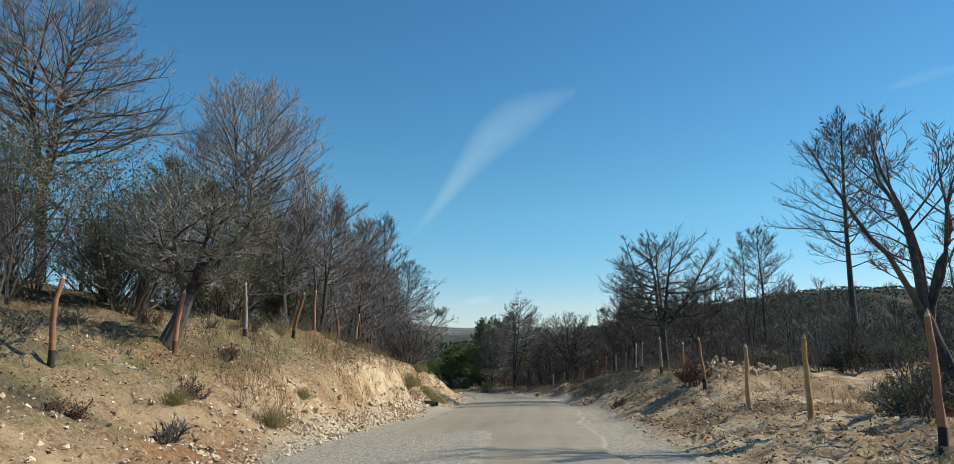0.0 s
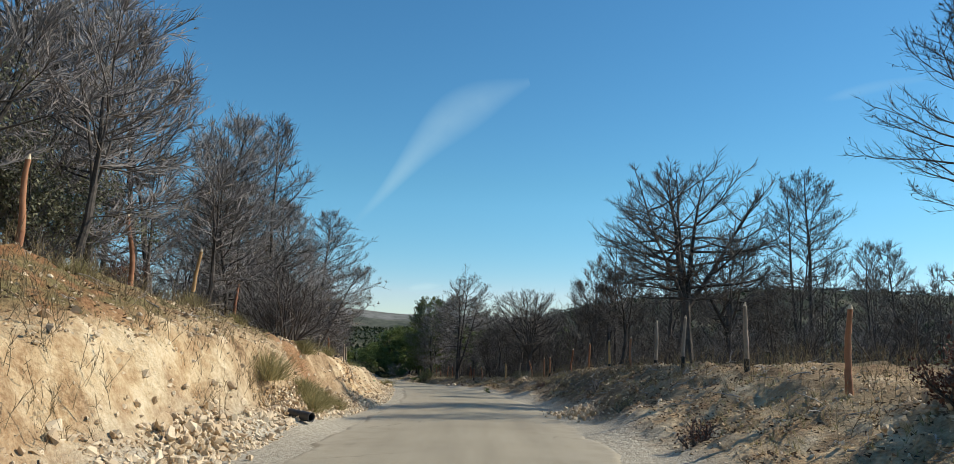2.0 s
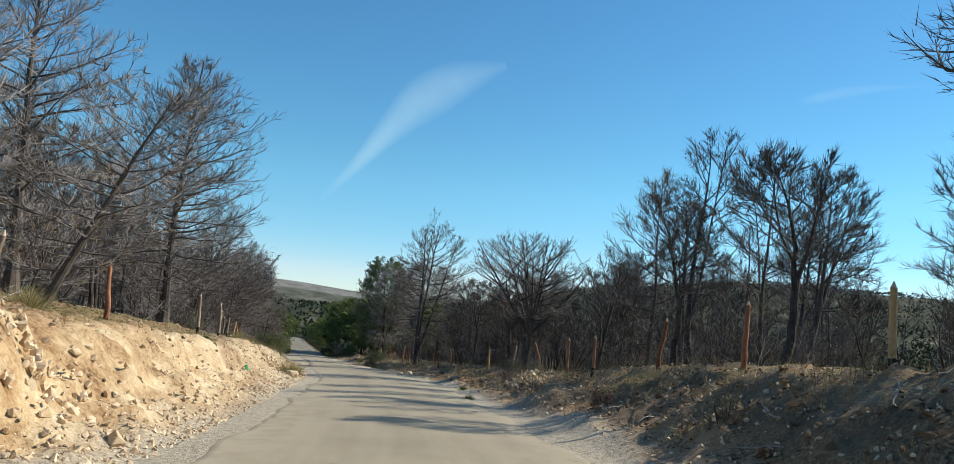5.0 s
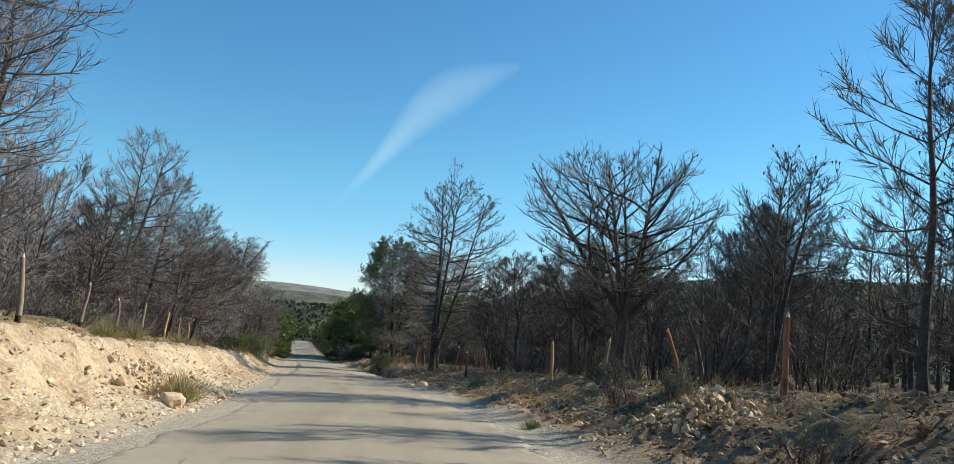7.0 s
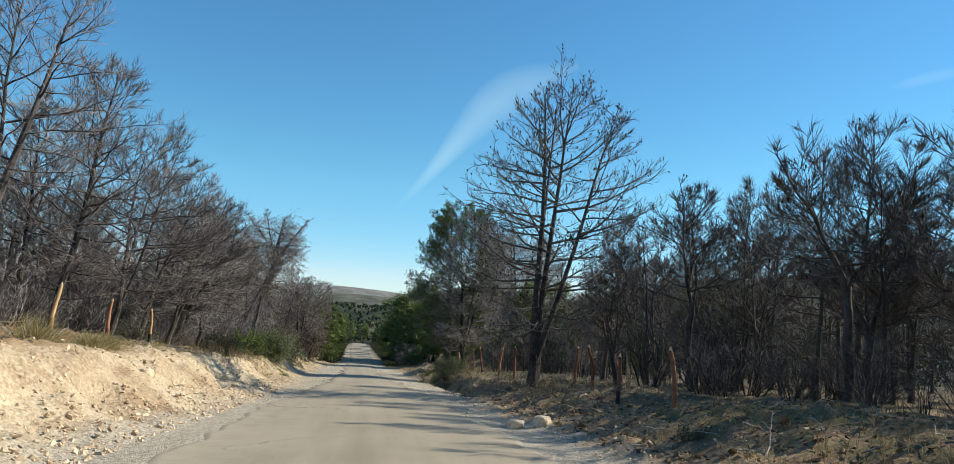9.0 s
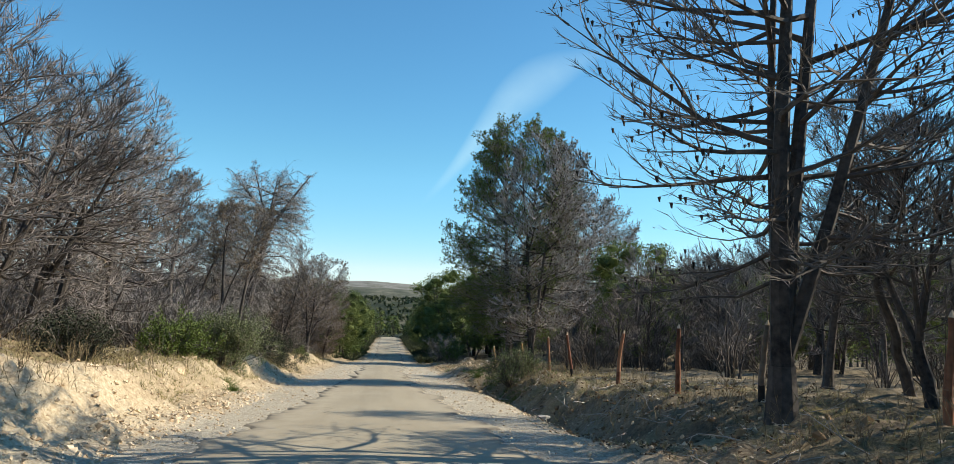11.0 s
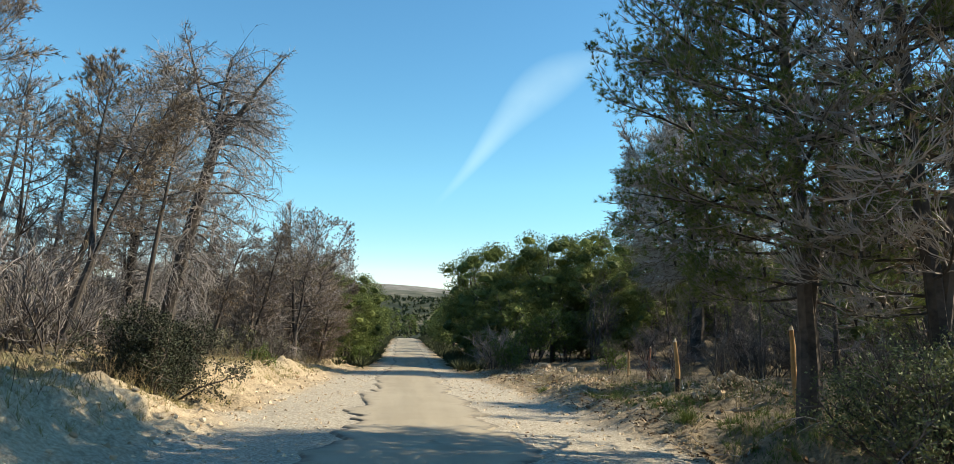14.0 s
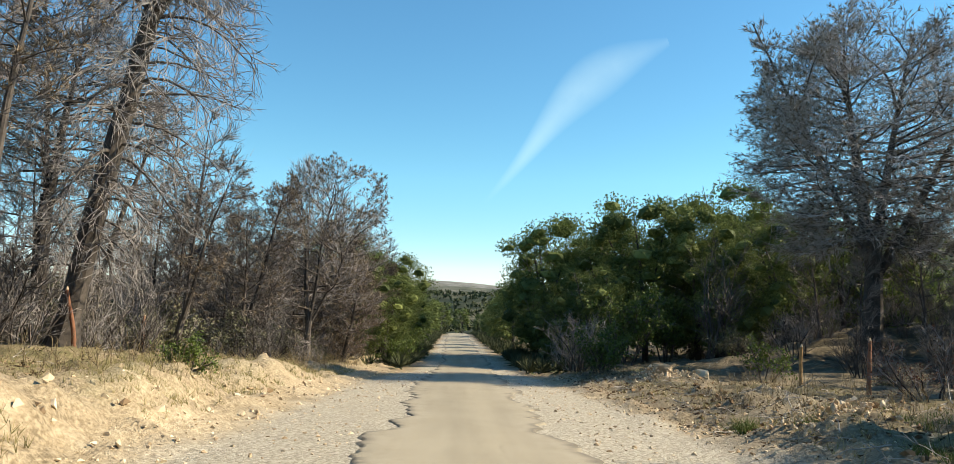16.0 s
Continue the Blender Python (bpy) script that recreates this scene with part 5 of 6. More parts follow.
def green_trees():
    kinds = [lobed_pine(401, 11.0, 46), lobed_pine(412, 12.0, 50), lobed_pine(423, 9.5, 34, 70, 4, 0.22, 0.045, 1)]
    label = "dense dark green pine with a rounded crown"
    spots = [(-8.1, 199.5, 1.15), (-5.5, 203.0, 1.1), (-9.4, 206.0, 1.0), (-1.3, 190.0, 1.05), (2.0, 189.0, 0.9), (5.0, 193.0, 1.1), (-3.5, 195.5, 0.9), (8.0, 200.0, 1.0), (12.0, 188.0, 0.9), (-5.0, 186.0, 0.55), (-7.0, 190.0, 0.5),
             (-13.5, 232.0, 0.8), (-31.0, 240.0, 0.7), (-33.0, 262.0, 0.7), (-17.0, 258.0, 0.7), (-38.0, 275.0, 0.8), (-18.5, 275.0, 0.8), (24.0, 213.0, 1.3), (-21.5, 207.0, 0.6), (-23.5, 215.0, 0.7), (-20.0, 198.0, 0.5), (20.0, 150.0, 0.85), (25.0, 158.0, 1.0), (17.5, 157.0, 0.7), (21.5, 166.0, 0.9), (16.5, 144.0, 0.6), (19.0, 136.0, 0.6), (14.5, 176.0, 0.8), (19.0, 182.0, 0.9), (6.0, 184.0, 0.75), (10.0, 186.5, 0.8), (14.0, 190.0, 0.9), (3.0, 186.0, 0.6), (9.0, 194.0, 1.0), (17.0, 196.0, 1.0), (-2.0, 201.0, 0.9), (2.5, 206.0, 1.0), (22.0, 190.0, 1.0), (26.0, 174.0, 0.9), (9.0, 150.5, 0.75), (14.0, 160.0, 0.85)]
    for n in range(13):
        y = 196 + 9 * n
        spots.append((float(along(ROAD_X, y)) + 5.6 + (n * 37 % 10) * 0.35, y, 0.42 + (n * 53 % 10) * 0.03))
        spots.append((float(along(ROAD_X, y + 3)) - 5.4 - (n * 29 % 10) * 0.35, y + 3, (0.72 if n < 6 else 0.5) + (n * 31 % 10) * 0.025))
    spots += [(-17.6, 184.5, 0.5), (-19.2, 190.5, 0.66), (-24.0, 194.0, 0.8), (-27.0, 204.0, 0.85), (-28.5, 216.0, 0.85)]
    spots += [(float(along(ROAD_X, 330)) - 27 + 3.4 * n, 322 + (n * 43 % 30), 0.45 + (n * 57 % 10) * 0.05) for n in range(17)]
    first = [None] * 3
    for n, (x, y, s) in enumerate(spots):
        k = n % 2 if y < 203 and x < 10 else 2
        if first[k] is None:
            first[k] = tree("pine", label, "tree", x, y, kinds[k], M_BARK, M_TWIG, M_PINE, "green pines")
            first[k].matrix_basis = put(x, y, 40 * n, s)
        else:
            copy_thing(first[k], put(x, y, 67 * n, s))


green_trees()


# ---- bushes beside the road ----
def bushes():
    oak = lambda seed, h, w, **kw: bush_meshes(seed, h, w, 13, 9, 6, 0.9, 4, 0.045, **kw)
    bush("evergreen_bush", "dark green leafy bush on the stony slope", -6.6, 14.4, bush_meshes(601, 1.1, 1.6, 22, 10, 6, 0.95, 6, 0.034), M_TWIG, M_LEAF)
    bush("evergreen_bush", "olive green leafy bush under burnt trees", -10.4, 27.0, oak(602, 2.6, 2.0), M_TWIG, M_LEAF)
    bush("evergreen_bush", "olive green leafy bush under burnt trees", -12.6, 30.5, oak(603, 3.2, 2.6), M_TWIG, M_LEAF)
    bush("evergreen_oak", "grey-green leafy oak among burnt trees", -9.4, 26.0, bush_meshes(651, 4.4, 3.6, 24, 11, 8, 1.0, 7, 0.042, spread=0.11), M_TWIG, M_LEAF)
    bush("evergreen_oak", "grey-green leafy oak among burnt trees", -12.8, 24.6, bush_meshes(652, 4.6, 3.4, 24, 11, 8, 1.0, 7, 0.042, spread=0.11), M_TWIG, M_LEAF)
    bush("evergreen_oak", "grey-green leafy oak among burnt trees", -8.2, 30.4, bush_meshes(653, 3.4, 2.6, 24, 11, 8, 1.0, 7, 0.042, spread=0.11), M_TWIG, M_LEAF)
    bush("evergreen_oak", "grey-green leafy oak among burnt trees", -8.7, 33.6, bush_meshes(654, 3.6, 3.0, 24, 11, 8, 1.0, 7, 0.042, spread=0.11), M_TWIG, M_LEAF)
    bush("evergreen_oak", "grey-green leafy oak among burnt trees", -7.6, 37.0, bush_meshes(655, 2.8, 2.6, 24, 11, 8, 1.0, 7, 0.042, spread=0.11), M_TWIG, M_LEAF)
    for n, (x, y, h) in enumerate(((-4.6, 10.6, 0.5), (-5.2, 12.4, 0.6), (-4.9, 15.0, 0.45), (-3.6, 15.8, 0.5), (-4.3, 18.6, 0.45), (-7.4, 17.6, 0.5), (-6.2, 19.4, 0.4), (-8.2, 20.6, 0.6), (-7.6, 23.6, 0.6), (-6.6, 25.4, 0.5), (-5.0, 22.4, 0.4), (-6.4, 28.6, 0.7), (-6.1, 31.6, 0.8), (-5.9, 35.4, 0.9), (-5.7, 38.6, 0.8), (-5.4, 43.6, 0.9),
                                  (6.9, 33.6, 0.5), (7.6, 41.5, 0.5), (8.3, 48.5, 0.6), (8.6, 57.5, 0.6), (8.4, 64.0, 0.5), (8.2, 72.0, 0.6), (8.6, 81.0, 0.7), (6.4, 96.0, 0.5), (11.6, 20.5, 0.7), (12.5, 24.0, 0.6), (10.6, 13.4, 0.8), (14.6, 27.0, 0.7))):
        bush("dry_bush", "low brown withered bush on stony ground", x, y, bush_meshes(660 + n, h, h * 1.5, 12, 8, 6, 0.3 * (n % 3), 3, 0.022, fine=0.005), M_TWIG_MID, M_LEAF if n % 2 else M_REDLEAF, "low bushes on the verge")
    bush("burnt_bush", "grey leafless bush with dense fine twigs", -9.2, 33.5, bush_meshes(604, 3.4, 3.0, 16, 10, 8), M_TWIG)
    bush("burnt_bush", "grey leafless bush with dense fine twigs", -8.0, 38.0, bush_meshes(605, 3.0, 2.6, 16, 10, 8), M_TWIG)
    bush("burnt_bush", "grey leafless bush with dense fine twigs", -11.0, 22.0, bush_meshes(606, 3.2, 3.0, 16, 10, 8), M_TWIG)
    bush("burnt_bush", "grey leafless bush with dense fine twigs", -13.5, 18.5, bush_meshes(607, 3.0, 3.0, 16, 10, 8), M_TWIG)
    bush("burnt_bush", "sprawling grey bush with roots hanging over the cut bank", -2.95, 45.3, bush_meshes(608, 2.3, 3.2, 30, 11, 9), M_TWIG_MID)
    bush("burnt_bush", "dense grey leafless bush on the lip of the cut bank", -3.9, 48.0, bush_meshes(630, 2.4, 2.8, 26, 11, 9), M_TWIG_PALE)
    bush("withered_bush", "low bush with withered red-brown leaves beside a stone heap", 8.7, 28.7, bush_meshes(609, 0.85, 1.5, 14, 9, 7, 0.7, 3, 0.03), M_TWIG_DARK, M_REDLEAF)
    for n, (x, y, h) in enumerate(((11.2, 17.4, 1.1), (10.2, 18.6, 0.8), (12.4, 19.6, 1.2), (14.6, 24.5, 1.1), (16.8, 27.5, 1.3), (19.6, 28.0, 1.4), (15.8, 32.5, 1.2), (18.6, 34.0, 1.5), (13.2, 33.8, 1.0), (22.0, 33.0, 1.6))):
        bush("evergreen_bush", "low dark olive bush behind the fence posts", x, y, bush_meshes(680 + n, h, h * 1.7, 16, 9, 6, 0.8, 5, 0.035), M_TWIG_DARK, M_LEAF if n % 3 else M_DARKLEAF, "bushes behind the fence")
    bush("burnt_bush", "dark tangled bush behind the fence", 9.4, 16.4, bush_meshes(610, 1.2, 1.8, 14, 9, 7, 0.2, 3, 0.03), M_TWIG_DARK, M_LEAF)
    bush("evergreen_bush", "sparse dark green bush beside the fence", 9.4, 85.4, bush_meshes(611, 0.8, 1.4, 14, 9, 6, 0.7, 4, 0.026), M_TWIG, M_LEAF)
    bush("evergreen_bush", "sparse dark green bush beside the fence", 9.6, 80.2, bush_meshes(612, 0.8, 1.5, 14, 9, 6, 0.7, 4, 0.026), M_TWIG, M_LEAF)
    bush("evergreen_bush", "olive green juniper bush on the bank", -9.9, 129.0, bush_meshes(613, 1.9, 3.0, 36, 11, 6, 1.0, 11, 0.03, spread=0.07), M_TWIG, M_JUNIPER)
    bush("evergreen_bush", "yellowish green feathery bush on the bank", -10.9, 126.4, bush_meshes(614, 1.5, 2.6, 26, 9, 6, 1.0, 6, 0.042), M_TWIG, M_GREEN)
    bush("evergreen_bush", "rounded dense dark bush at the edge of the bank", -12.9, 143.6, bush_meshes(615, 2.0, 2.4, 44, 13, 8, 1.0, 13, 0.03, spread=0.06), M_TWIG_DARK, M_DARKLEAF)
    bush("evergreen_bush", "leafy olive bush with pale sunlit leaves", 0.9, 135.4, bush_meshes(616, 1.7, 2.0, 26, 10, 7, 1.0, 8, 0.026), M_TWIG, M_JUNIPER)
    bush("burnt_bush", "pale grey leafless bush at the road's edge", -5.9, 176.8, bush_meshes(617, 2.9, 2.4, 18, 10, 8, fine=0.010), M_GREYWOOD)
    bush("evergreen_bush", "fresh green bush at the road's edge", -4.7, 174.4, bush_meshes(618, 2.1, 1.5, 12, 9, 7, 0.9, 5, 0.06), M_TWIG, M_GREEN)
    bush("sapling", "young green pine sapling among dry grass", 1.1, 168.8, bush_meshes(619, 1.8, 1.0, 4, 9, 7, 0.8, 4, 0.06), M_TWIG, M_GREEN)
    bush("withered_bush", "small bush with withered red-brown twigs", 1.9, 157.4, bush_meshes(620, 1.5, 1.6, 7, 10, 9, 0.5, 3, 0.025), M_TWIG, M_REDLEAF)
    bush("evergreen_bush", "bright green young tree before the pines", -3.0, 182.6, bush_meshes(621, 4.2, 2.2, 8, 11, 8, 0.9, 5, 0.09), M_TWIG, M_GREEN)
    bush("evergreen_bush", "bright green young tree before the pines", -0.5, 186.0, bush_meshes(622, 3.8, 2.0, 8, 11, 8, 0.9, 5, 0.09), M_TWIG, M_GREEN)
    bush("burnt_bush", "pale leafless young tree before the pines", 1.0, 181.0, bush_meshes(623, 6.0, 2.6, 6, 12, 9, fine=0.012), M_TWIG)
    bush("evergreen_bush", "dense green bush at the road's edge", -16.6, 183.0, bush_meshes(624, 1.5, 1.6, 12, 9, 7, 0.9, 5, 0.06), M_TWIG, M_GREEN)
    bush("evergreen_bush", "dense green bush at the road's edge", -19.0, 195.0, bush_meshes(625, 3.2, 2.4, 12, 9, 7, 0.9, 5, 0.09), M_TWIG, M_GREEN)
    bush("evergreen_bush", "yellowish green tree at the road's edge", -20.5, 203.0, bush_meshes(626, 5.2, 3.0, 12, 11, 8, 0.9, 5, 0.10), M_TWIG, M_GREEN)
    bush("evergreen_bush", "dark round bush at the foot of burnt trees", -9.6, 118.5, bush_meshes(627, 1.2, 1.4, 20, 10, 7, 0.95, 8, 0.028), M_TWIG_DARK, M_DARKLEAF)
    bush("evergreen_bush", "small green bush on the dry bank", -13.9, 153.6, bush_meshes(628, 0.6, 0.7, 12, 8, 6, 0.9, 4, 0.035), M_TWIG, M_GREEN)


bushes()


# ---- stones ----
def stone_mesh(seed, flat=0.7, n=13):
    rng = rng_of(seed)
    bm = bmesh.new()
    for p in unit(rng.normal(0, 1, (n, 3))) * rng.uniform(0.75, 1.1, (n, 1)) * np.array([1.15, 0.9, flat]):
        bm.verts.new(p)
    bmesh.ops.convex_hull(bm, input=bm.verts)
    for v in [v for v in bm.verts if not v.link_faces]:
        bm.verts.remove(v)
    bmesh.ops.triangulate(bm, faces=bm.faces)
    m = bpy.data.meshes.new("stone")
    bm.to_mesh(m)
    bm.free()
    return m


STONES = [stone_mesh(700 + k, 0.55 + 0.06 * k) for k in range(8)]
RAW = []
for sm in [stone_mesh(720 + k, 0.55 + 0.06 * k, 9) for k in range(8)]:
    v = np.empty(len(sm.vertices) * 3, np.float32)
    f = np.empty(len(sm.polygons) * 3, np.int32)
    sm.vertices.foreach_get("co", v)
    sm.polygons.foreach_get("vertices", f)
    RAW.append((v.reshape(-1, 3), f.reshape(-1, 3)))


def rubble(name, label, seed, n, y0, y1, u_of, size, mat):
    """Loose stones strewn over a strip of ground, joined."""
    rng = rng_of(seed)
    y = rng.uniform(y0, y1, n)
    u = u_of(rng, y)
    x = along(ROAD_X, y) + u
    steep = np.abs(ground_z(x + 0.15, y) - ground_z(x - 0.15, y)) / 0.3
    lie = rng.random(n) > smooth(0.9, 1.5, steep) * 0.9
    x, y = x[lie], y[lie]
    n = len(x)
    z = ground_z(x, y)
    s = size * np.exp(rng.normal(0, 0.55, n)).clip(0.3, 2.4)
    pile = Pile()
    for k in range(n):
        v, f = RAW[k % 8]
        a = rng.random() * 6.28
        c, q = math.cos(a), math.sin(a)
        w = v * s[k]
        w = np.stack([w[:, 0] * c - w[:, 1] * q, w[:, 0] * q + w[:, 1] * c, w[:, 2]], 1)
        pile.add((w + np.array([x[k], y[k], z[k] + s[k] * 0.08]), f))
    ob = new(name, pile.mesh(name))
    ob.data.materials.append(mat)
    tagged(ob, label, "stones", kind="stuff")


def heap(label, x, y, a, b, turn, n, seed, size=0.13, tall=0.28):
    """A heap of broken stones, each one a part."""
    rng = rng_of(seed)
    t = thing("stone_heap", label, "stone heap", "stone heaps beside the road", Matrix.Translation((x, y, gz(x, y))))
    for k in range(n):
        p, q = rng.normal(0, 0.5, 2) * (a, b)
        c, s_ = math.cos(radians(turn)), math.sin(radians(turn))
        px, py = x + p * c - q * s_, y + p * s_ + q * c
        s = size * math.exp(rng.normal(0, 0.4))
        up = tall * math.exp(-2 * (p / a) ** 2 - 2 * (q / b) ** 2) * rng.random()
        ob = new("stone", STONES[int(rng.integers(0, 8))])
        if not ob.data.materials:
            ob.data.materials.append(M_STONE)
        ob.parent = t
        ob.matrix_basis = Matrix.Translation((px - x, py - y, gz(px, py) - gz(x, y) + s * 0.3 + up)) @ Euler(rng.uniform(0, 6.28, 3)).to_matrix().to_4x4() @ Matrix.Scale(s, 4)


def boulder(x, y, s, seed, mat=M_STONE, label="pale angular limestone block at the road's edge"):
    rng = rng_of(seed)
    bm = bmesh.new()
    bmesh.ops.create_icosphere(bm, subdivisions=3, radius=1.0)
    for v in bm.verts:
        d = v.co.normalized()
        k = 0.8 + 0.35 * noise.noise(d * 1.3 + Vector((seed, 0, 0))) + 0.1 * noise.noise(d * 5 + Vector((0, seed, 0)))
        v.co = d * k
        v.co.x = max(-0.75, min(0.75, v.co.x))
        v.co.z = max(-0.6, min(0.55, v.co.z))
    m = bpy.data.meshes.new("boulder")
    bm.to_mesh(m)
    bm.free()
    m.materials.append(mat)
    ob = new("boulder", m)
    ob.matrix_basis = put(x, y, rng.random() * 360, s) @ Matrix.Translation((0, 0, 0.3))
    tagged(ob, label, "boulder")


def stones():
    rubble("rubble", "pale broken stones fallen from the cut bank", 801, 7600, 14, 62, lambda r, y: -3.6 - np.abs(r.normal(0, 1.05, len(y))), 0.030, M_RUBBLE)
    rubble("rubble", "pale broken stones fallen from the cut bank", 802, 9000, 62, 125, lambda r, y: -3.6 - np.abs(r.normal(0, 1.5, len(y))), 0.030, M_RUBBLE)
    rubble("rubble", "loose stones and clods on the roadside berm", 803, 8500, 8, 84, lambda r, y: 3.9 + np.abs(r.normal(0, 2.4, len(y))), 0.024, M_RUBBLE)
    rubble("rubble", "loose stones and clods on the roadside berm", 804, 5200, 82, 178, lambda r, y: 3.8 + np.abs(r.normal(0, 2.1, len(y))), 0.025, M_RUBBLE)
    rubble("rubble", "loose gravel stones on the broken shoulder", 805, 4200, 104, 178, lambda r, y: np.where(r.random(len(y)) < 0.5, -1, 1) * r.uniform(1.8, 4.6, len(y)), 0.022, M_RUBBLE)
    rubble("rubble", "pale stones on the low bank", 806, 1200, 122, 178, lambda r, y: -3.8 - np.abs(r.normal(0, 1.6, len(y))), 0.036, M_RUBBLE)
    rubble("rubble", "tumbled cream limestone blocks below the cut bank", 823, 2600, 20, 52, lambda r, y: -3.7 - np.abs(r.normal(0, 0.8, len(y))), 0.052, M_RUBBLE)
    rubble("rubble", "small stones on the slope", 807, 5200, 4, 46, lambda r, y: -3.9 - np.abs(r.normal(0, 2.8, len(y))), 0.026, M_RUBBLE)
    rubble("clods", "dark crumbled earth clods on the berm", 808, 1800, 40, 110, lambda r, y: 4.4 + np.abs(r.normal(0, 2.0, len(y))), 0.045, M_CLOD)
    rubble("clods", "dark crumbled earth clods on the verge", 809, 1900, 100, 178, lambda r, y: 4.6 + np.abs(r.normal(0, 2.2, len(y))), 0.042, M_CLOD)
    rubble("rubble", "pale small stones around the stone heap", 822, 2400, 22, 36, lambda r, y: 6.0 + np.abs(r.normal(0, 2.4, len(y))), 0.022, M_RUBBLE)
    heap("long heap of pale broken stones behind the fence", 10.1, 29.6, 2.2, 0.7, 8, 300, 811, 0.06, 0.45)
    heap("spill of pale broken stones below the cut bank", -1.6, 31.6, 0.6, 2.6, 0, 300, 812, 0.052)
    heap("spill of pale broken stones below the cut bank", -1.5, 38.4, 0.6, 2.0, 0, 300, 813, 0.046)
    heap("spill of pale broken stones below the cut bank", -1.2, 45.0, 0.55, 2.2, 0, 300, 814, 0.045)
    heap("spill of pale broken stones below the cut bank", -1.9, 56.0, 0.8, 2.4, 0, 220, 815, 0.055)
    heap("heap of pale broken stones on the berm", 8.6, 76.5, 1.1, 1.9, 0, 300, 816, 0.046)
    heap("heap of stones and earth on the berm", 6.9, 45.5, 0.9, 2.2, 0, 190, 817, 0.06)
    heap("spill of pale stones below the cut bank", -2.6, 83.0, 0.9, 3.0, 0, 260, 818, 0.055)
    heap("heap of stones and earth beside the fence", 0.2, 142.3, 1.0, 0.8, 0, 220, 819, 0.036)
    heap("heap of stones and earth beside the road", -2.2, 151.5, 1.2, 0.9, 30, 220, 820, 0.036)
    heap("low heap of pale stones at the road's edge", -2.8, 168.8, 2.0, 1.1, 100, 240, 821, 0.05)
    boulder(-1.5, 80.6, 0.34, 831)
    boulder(-2.4, 84.6, 0.36, 832)
    boulder(3.65, 101.2, 0.26, 833)
    boulder(4.3, 101.2, 0.28, 834)
    boulder(1.75, 124.5, 0.24, 835, M_ROCKGREY, "grey boulder in the roadside ditch")
    boulder(-8.6, 122.0, 0.3, 836)
    boulder(-2.72, 168.8, 0.45, 837)
    boulder(-1.1, 169.5, 0.36, 838)
    boulder(13.4, 27.5, 0.16, 839)
    boulder(-5.6, 101.5, 0.25, 840)


stones()


# ---- grass ----
def tuft_mesh(seed, n=650, h=0.5, r=0.3, lean=0.4):
    rng = rng_of(seed)
    a = rng.random(n) * 6.28
    q = np.abs(rng.normal(0, 0.5, n))
    p = np.stack([np.cos(a) * q * r, np.sin(a) * q * r, 0 * a - 0.04], 1)
    way = np.stack([np.cos(a) * q * lean * 1.6, np.sin(a) * q * lean * 1.6, 1 + 0 * a], 1) + rng.normal(0, 0.22, (n, 3))
    ln = h * rng.uniform(0.5, 1.2, n)
    c = curves(rng, p, way, ln, 4, -0.7, 0.12)
    side = unit(np.cross(way, rng.normal(0, 1, way.shape)))
    wd = np.array([0.0035, 0.0032, 0.0024, 0.0])[None, :, None]
    l, rr = c - side[:, None] * wd, c + side[:, None] * wd
    i = np.arange(n * 8).reshape(n, 8)
    v = np.concatenate([l, rr], 1).reshape(-1, 3)
    f = np.concatenate([np.stack([i[:, k], i[:, 4 + k], i[:, 5 + k], i[:, 1 + k]], 1) for k in range(3)])
    return mesh_of("grass_tuft", v, [f])


